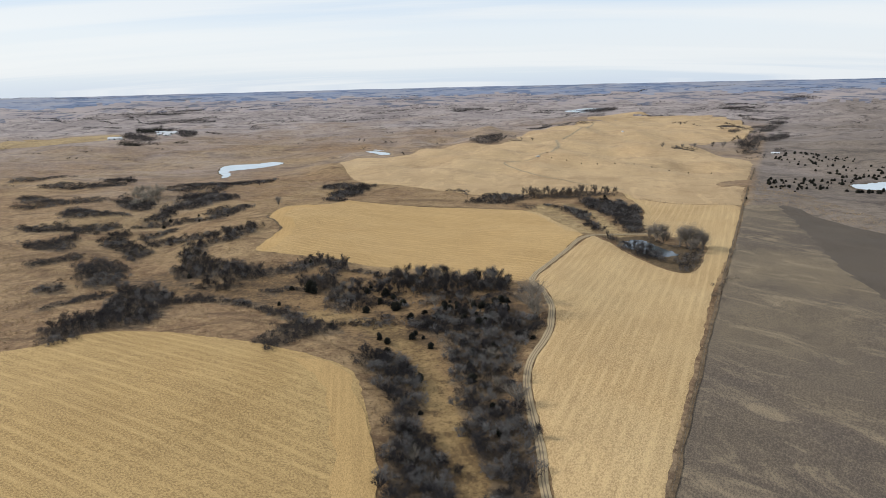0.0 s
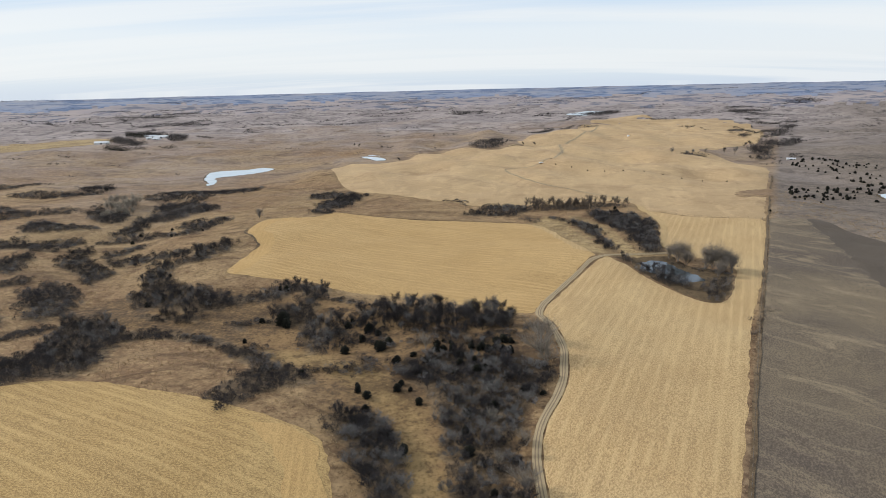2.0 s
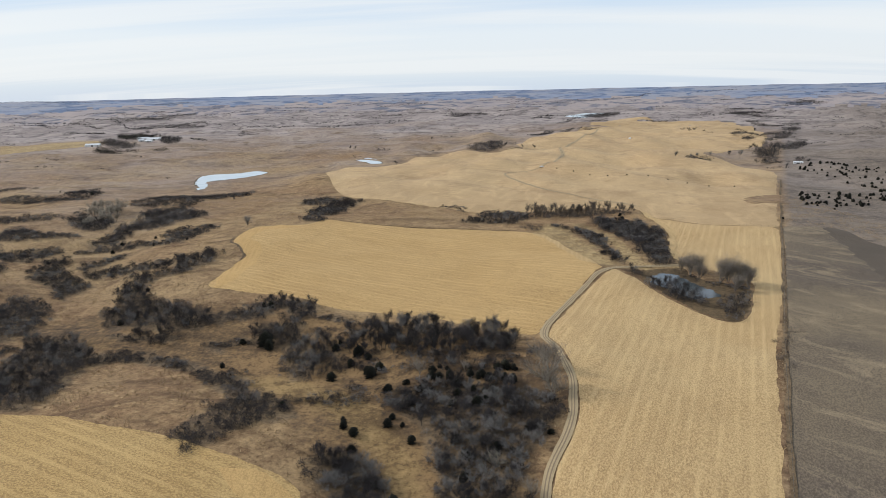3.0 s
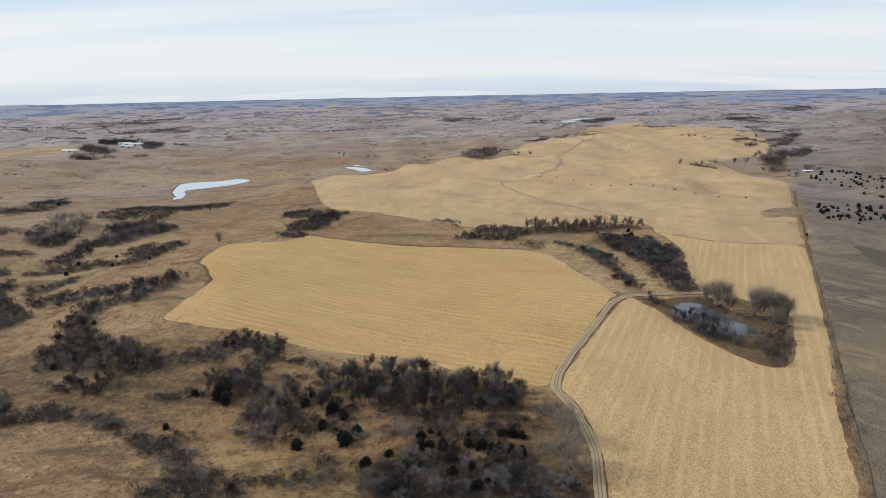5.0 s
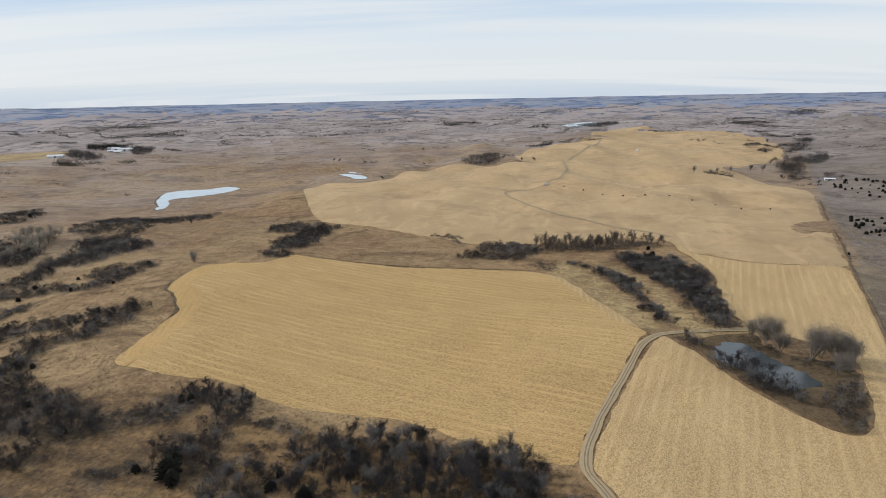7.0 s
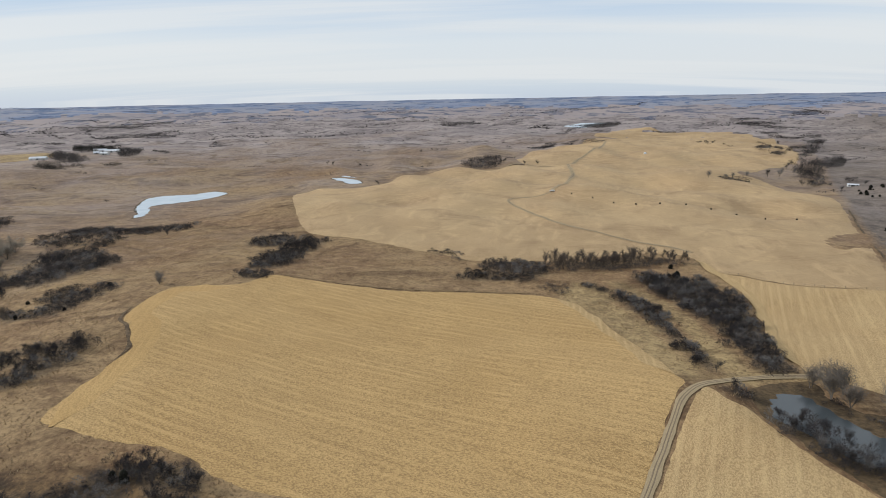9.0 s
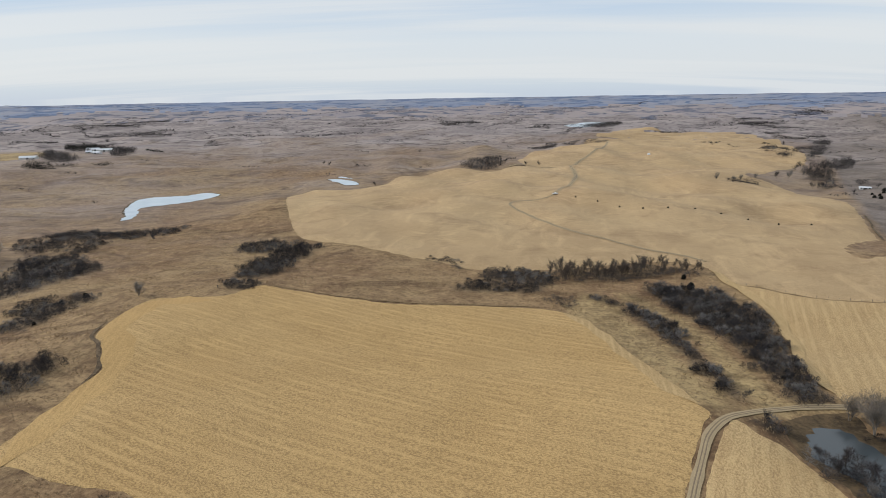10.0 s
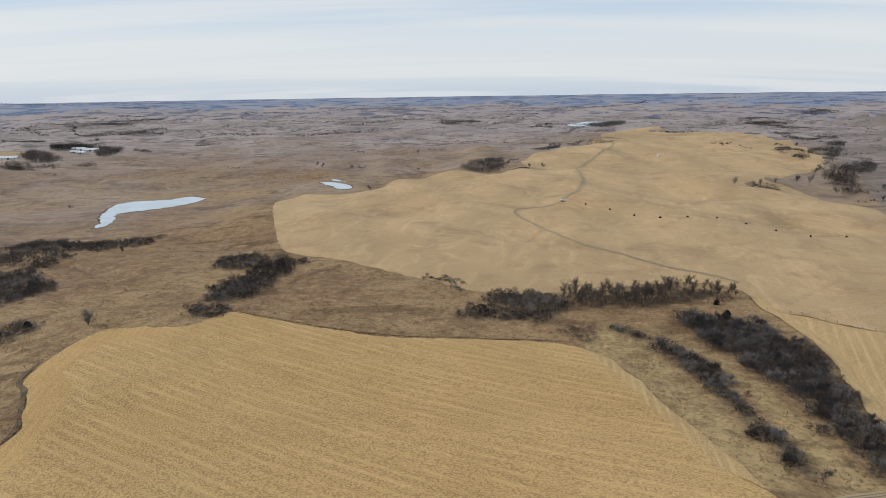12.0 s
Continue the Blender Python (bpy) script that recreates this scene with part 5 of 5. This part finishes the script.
for px, py, s in ((-94, 991, 0.9), (80, 1141, 1.1), (110, 1133, 0.9), (133, 1161, 1.1), (-59, 1409, 1.0), (299, 927, 1.3), (335, 946, 1.0), (359, 960, 1.0), (397, 985, 1.3), (415, 992, 1.5), (325, 938, 0.8), (457, 1054, 1.3), (473, 1068, 1.3), (422, 950, 1.0), (433, 946, 1.1), (437, 899, 0.8), (475, 919, 0.8), (634, 1421, 1.2), (678, 1386, 1.2), (-189, 1184, 1.0), (-201, 1201, 0.9), (-243, 718, 0.9), (57, 580, 0.6), (101, 432, 0.7), (98, 440, 0.6)):
    place(kinds[rng.integers(4)], px, py, s, turn())
place(big[0], -171, 552, 0.72, turn())["label"] = "round leafless tree standing alone in dry prairie"
for px, py, s in ((-355, 648, 1.2), (-340, 636, 1.1), (-344, 653, 1.3), (-341, 661, 1.2), (-342, 672, 1.2), (-357, 671, 1.1), (-365, 668, 1.0), (-325, 630, 0.9), (-338, 612, 0.8)):
    place(grove[rng.integers(2)], px, py, s * 0.95, turn())

CEDARS = [(-10, 297), (-7, 299), (-4, 297), (5, 296), (10, 295), (16, 293), (19, 293), (22, 291), (0, 284), (10, 278), (6, 279), (13, 279), (-20, 290), (-27, 286), (-23, 266), (-19, 261), (-39, 316), (-53, 328), (-91, 342), (-89, 338), (-40, 264), (-35, 255), (-24, 228), (-18, 220), (3, 240), (2, 230), (3, 218), (24, 250), (30, 247), (-2, 272), (12, 241), (-64, 273), (-101, 311), (-134, 353), (33, 282), (-16, 195), (10, 199), (12, 181), (137, 585), (260, 559), (134, 566), (-180, 405), (-54, 322), (-45, 308), (-38, 313), (-159, 372), (-171, 358), (-97, 370), (-101, 371), (-259, 508), (-241, 539), (-264, 531), (-285, 577), (-202, 555), (-205, 516), (-210, 546), (-229, 512), (-285, 473), (-431, 772)]
for px, py, size in ((-88, 331, 2.1), (-86, 328, 1.5), (-43, 317, 1.5), (-35, 298, 1.5), (-100, 334, 0.9)):
    place(cedars[rng.integers(3)], px, py, size, turn())
BANK_CEDARS = [(-10, 292), (-7, 292), (-3, 290), (5, 290), (9, 288), (12, 286), (15, 287), (18, 284), (21, 282), (-44, 318), (-37, 301), (-14, 284), (-11, 282), (0, 278), (10, 270), (7, 269), (-39, 259), (-51, 297), (-24, 261), (-17, 276), (-32, 303), (-34, 245), (-15, 251)]
for px, py in BANK_CEDARS:
    place(cedars[rng.integers(3)], px, py, rng.uniform(0.8, 1.25), turn())
for px, py in CEDARS:
    place(cedars[rng.integers(3)], px, py, 0.5 + 0.75 * rng.random() ** 1.4, turn())
for outline, gap in (([(441, 885), (506, 898), (532, 872), (532, 840), (470, 760), (440, 745), (444, 790), (423, 817)], 11.0), ([(326, 663), (346, 696), (389, 707), (415, 700), (447, 705), (440, 690), (408, 659), (350, 612), (318, 612)], 8.2), ([(430, 700), (470, 760), (530, 800), (540, 760), (500, 700), (455, 690)], 10.5)):
    for px, py in zip(*scatter(outline, gap)):
        if waves(px, py, 30, 2.0) > -0.35:
            place(cedars[rng.integers(3)], px, py, rng.uniform(0.45, 1.05), turn())
for px, py in zip(*scatter([(385, 622), (410, 620), (450, 615), (490, 625), (485, 608), (440, 600), (395, 606)], 6.6)):
    place(cedars[rng.integers(3)], px, py, rng.uniform(0.8, 1.2), turn())
for px, py in ((119, 817), (136, 800), (152, 783), (170, 773), (191, 770), (216, 773), (235, 763), (252, 749), (269, 732), (297, 734)):
    place(cedars[rng.integers(3)], px, py, 0.46, turn(), up=0.65)
for ob in first:
    for child in list(ob.children):
        bpy.data.objects.remove(child)
    bpy.data.objects.remove(ob)


# ---- the covers go onto the ground ----
for kind, values in SOFT.items():
    ground_mesh.attributes.new(kind, "FLOAT", "POINT").data.foreach_set("value", values.astype(np.float32))

# ---- grass tussocks on the open prairie ----
FIELDS = [spline(q, True, 3) for q in (NEAR, MIDDLE, EAST, HILL, TILL, TILL2, POND1, POND3, BOTTOMLAND)]
tx = rng.uniform(-330, 330, 260000)
ty = 120 + 640 * rng.random(260000) ** 1.1
keep = (np.abs(tx) < 40 + 0.78 * ty) & (waves(tx, ty, 22, 5.0) + 0.7 * waves(tx, ty, 6, 2.0) > -0.1)
tx, ty = tx[keep], ty[keep]
keep = np.ones(len(tx), bool)
for poly in FIELDS:
    keep &= ~inside(tx, ty, poly)
keep &= (along(tx, ty, ROAD) > 3.2) & (np.hypot((tx - 128) / 30, (ty - 388) / 44) > 1)
tx, ty = tx[keep], ty[keep]
tz = land(tx, ty)
size = rng.uniform(0.3, 0.75, len(tx))
base = np.stack([tx, ty, tz], 1)
tip = base + np.stack([rng.normal(size=len(tx)) * 0.35, rng.normal(size=len(tx)) * 0.35, np.ones(len(tx))], 1) * size[:, None]
v, f = blades(base, tip, size * 0.7, rng)
tagged(new("grass_tufts", raw_mesh("grass_tufts", v, f, TUFT)), "tussocks of dry straw-coloured prairie grass", "grass", kind="stuff")

# ---- farmstead, fence and vehicle ----
def box(bm, x0, x1, y0, y1, z0, z1):
    vs = [bm.verts.new(c) for c in ((x0, y0, z0), (x1, y0, z0), (x1, y1, z0), (x0, y1, z0), (x0, y0, z1), (x1, y0, z1), (x1, y1, z1), (x0, y1, z1))]
    for f in ((0, 3, 2, 1), (4, 5, 6, 7), (0, 1, 5, 4), (1, 2, 6, 5), (2, 3, 7, 6), (3, 0, 4, 7)):
        bm.faces.new([vs[i] for i in f])


def boxed(name, dims, mat, parent, label=""):
    bm = bmesh.new()
    box(bm, *dims)
    return part(name, bm, mat, parent, label)


def farm_building(x, y, length, width, eave, ridge, angle, name, label, category):
    """Gabled building with walls, two roof slopes, doors and windows."""
    root = new(name)
    bm = bmesh.new()
    prof = [(-width / 2, 0), (width / 2, 0), (width / 2, eave), (0, ridge - 0.15), (-width / 2, eave)]
    a = [bm.verts.new((-length / 2, q, z)) for q, z in prof]
    b = [bm.verts.new((length / 2, q, z)) for q, z in prof]
    bm.faces.new(a[::-1]), bm.faces.new(b)
    for i in range(5):
        bm.faces.new((a[i], a[(i + 1) % 5], b[(i + 1) % 5], b[i]))
    bmesh.ops.recalc_face_normals(bm, faces=bm.faces)
    part("wall", bm, WALL, root)
    for s in (-1, 1):
        bm = bmesh.new()
        over, t = 0.5, 0.15
        lo = (s * (width / 2 + over), eave - over * (ridge - eave) / (width / 2))
        vs = [bm.verts.new((e * (length / 2 + over), q, z + dz)) for dz in (0, t) for e in (-1, 1) for q, z in (lo, (0, ridge))]
        for f in ((0, 1, 3, 2), (4, 6, 7, 5), (0, 2, 6, 4), (1, 5, 7, 3), (0, 4, 5, 1), (2, 3, 7, 6)):
            bm.faces.new([vs[i] for i in f])
        bmesh.ops.recalc_face_normals(bm, faces=bm.faces)
        part("roof_slope", bm, ROOF, root, "pale metal roof")
    boxed("door", (-1.8, 1.8, -width / 2 - 0.08, -width / 2 + 0.05, 0, min(eave - 0.4, 3.6)), DARKMETAL, root)
    for q in (-0.36, 0.36):
        boxed("window", (q * length - 0.7, q * length + 0.7, -width / 2 - 0.06, -width / 2 + 0.05, 1.2, 2.4), GLASS, root)
    root.matrix_world = pose(x, y, float(land(x, y)) - 0.3, 0, 0, angle)
    return tagged(root, label, category, "farmstead buildings")


farm_building(-762, 1337, 28, 12, 3.6, 6.2, 12, "barn", "long pale barn with a metal roof by dark trees", "barn")
farm_building(-703, 1482, 28, 12, 3.6, 6.2, 8, "barn", "long pale barn with a metal roof among farm trees", "barn")
farm_building(-687, 1424, 16, 9, 3.5, 6, -10, "shed", "low white farm shed with a metal roof", "shed")
farm_building(-733, 1500, 15, 10, 3.4, 6.4, 20, "farmhouse", "small white farmhouse in a shelterbelt", "house")
farm_building(-752, 1512, 12, 9, 3.2, 5.6, -14, "shed", "white farm shed among bare trees", "shed")
farm_building(-716, 1446, 11, 8, 3.2, 5.4, 30, "shed", "small pale shed in the farmyard", "shed")
farm_building(463, 921, 11, 5, 2.3, 3.2, -24, "shed", "low pale stock shed with a dark doorway", "shed")


def wire_fence(line, spacing, label, name="wire_fence"):
    """Wooden posts with three strands of wire."""
    c = even_line(spline(line), spacing)
    z = land(c[:, 0], c[:, 1])
    root = tagged(new(name), label, "fence")
    bm = bmesh.new()
    box(bm, -0.08, 0.08, -0.08, 0.08, -0.4, 1.35)
    me = bpy.data.meshes.new("post")
    bm.to_mesh(me)
    bm.free()
    me.materials.append(WOOD)
    for (px, py), pz in zip(c, z):
        p = new("post", me)
        p.location, p.rotation_euler = (px, py, pz + 0.25), (rng.normal() * 0.05, rng.normal() * 0.05, rng.random())
        p.parent = root
    for h in (0.6, 0.95, 1.3):
        v, f, o = [], [], 0
        for i in range(len(c) - 1):
            a, b = np.array([*c[i], z[i] + h + 0.2]), np.array([*c[i + 1], z[i + 1] + h + 0.2])
            v += tube(a, b, 0.008, 0.008, 3)
            f += [(o + k, o + (k + 1) % 3, o + 3 + (k + 1) % 3, o + 3 + k) for k in range(3)]
            o += 6
        w = new("wire", raw_mesh("wire", np.array(v), np.array(f), DARKMETAL))
        w.parent = root
    return root


wire_fence(FENCE[1:], 5.0, "wire fence with weathered wooden posts along a field edge")
wire_fence([(158, 575), (174, 565), (191, 547), (217, 538), (241, 532)], 5.0, "wire fence with weathered wooden posts between fields")


def pickup(x, y, angle):
    root = new("pickup_truck")
    bm = bmesh.new()
    box(bm, -2.7, 2.7, -0.95, 0.95, 0.55, 1.15)
    bmesh.ops.bevel(bm, geom=bm.edges[:], offset=0.1, segments=2, affect="EDGES")
    part("body", bm, PAINT, root)
    bm = bmesh.new()
    box(bm, -0.9, 1.1, -0.85, 0.85, 1.12, 1.85)
    for v in bm.verts:
        if v.co.z > 1.5:
            v.co.x, v.co.y = 0.1 + (v.co.x - 0.1) * 0.72, v.co.y * 0.85
    part("cab", bm, PAINT, root)
    boxed("windscreen", (0.98, 1.04, -0.72, 0.72, 1.2, 1.6), GLASS, root)
    boxed("rear_window", (-0.9, -0.86, -0.7, 0.7, 1.25, 1.6), GLASS, root)
    for s in (-1, 1):
        boxed("side_window", (-0.6, 0.8, s * 0.82 - 0.04, s * 0.82 + 0.04, 1.25, 1.6), GLASS, root)
        boxed("bed_side", (-2.65, -0.95, s * 0.9 - 0.05, s * 0.9 + 0.05, 1.1, 1.4), PAINT, root)
    boxed("tailgate", (-2.7, -2.62, -0.85, 0.85, 1.1, 1.4), PAINT, root)
    for wx in (-1.7, 1.7):
        for s in (-1, 1):
            bm = bmesh.new()
            bmesh.ops.create_cone(bm, cap_ends=True, segments=16, radius1=0.4, radius2=0.4, depth=0.26, matrix=pose(wx, s * 0.86, 0.4, 90, 0, 0))
            wheel = part("wheel", bm, RUBBER, root)
            bm = bmesh.new()
            bmesh.ops.create_cone(bm, cap_ends=True, segments=12, radius1=0.22, radius2=0.22, depth=0.28, matrix=pose(wx, s * 0.87, 0.4, 90, 0, 0))
            part("rim", bm, ROOF, wheel)
    root.matrix_world = pose(x, y, float(land(x, y)) + 1.15, 0, 0, angle)
    return tagged(root, "white pickup truck parked on the hill track", "pickup truck")


pickup(104, 843, 150)


def stock_feeder(x, y):
    root = new("stock_feeder")
    bm = bmesh.new()
    bmesh.ops.create_cone(bm, cap_ends=True, segments=20, radius1=2.2, radius2=2.2, depth=2.2, matrix=pose(0, 0, 1.1))
    part("tank", bm, PAINT, root)
    bm = bmesh.new()
    bmesh.ops.create_cone(bm, cap_ends=True, segments=20, radius1=2.4, radius2=0.4, depth=0.9, matrix=pose(0, 0, 2.64))
    part("lid", bm, ROOF, root)
    root.matrix_world = pose(x, y, float(land(x, y)) + 0.75)
    return tagged(root, "small white stock tank standing on the stubble", "tank")


stock_feeder(311, 1206)
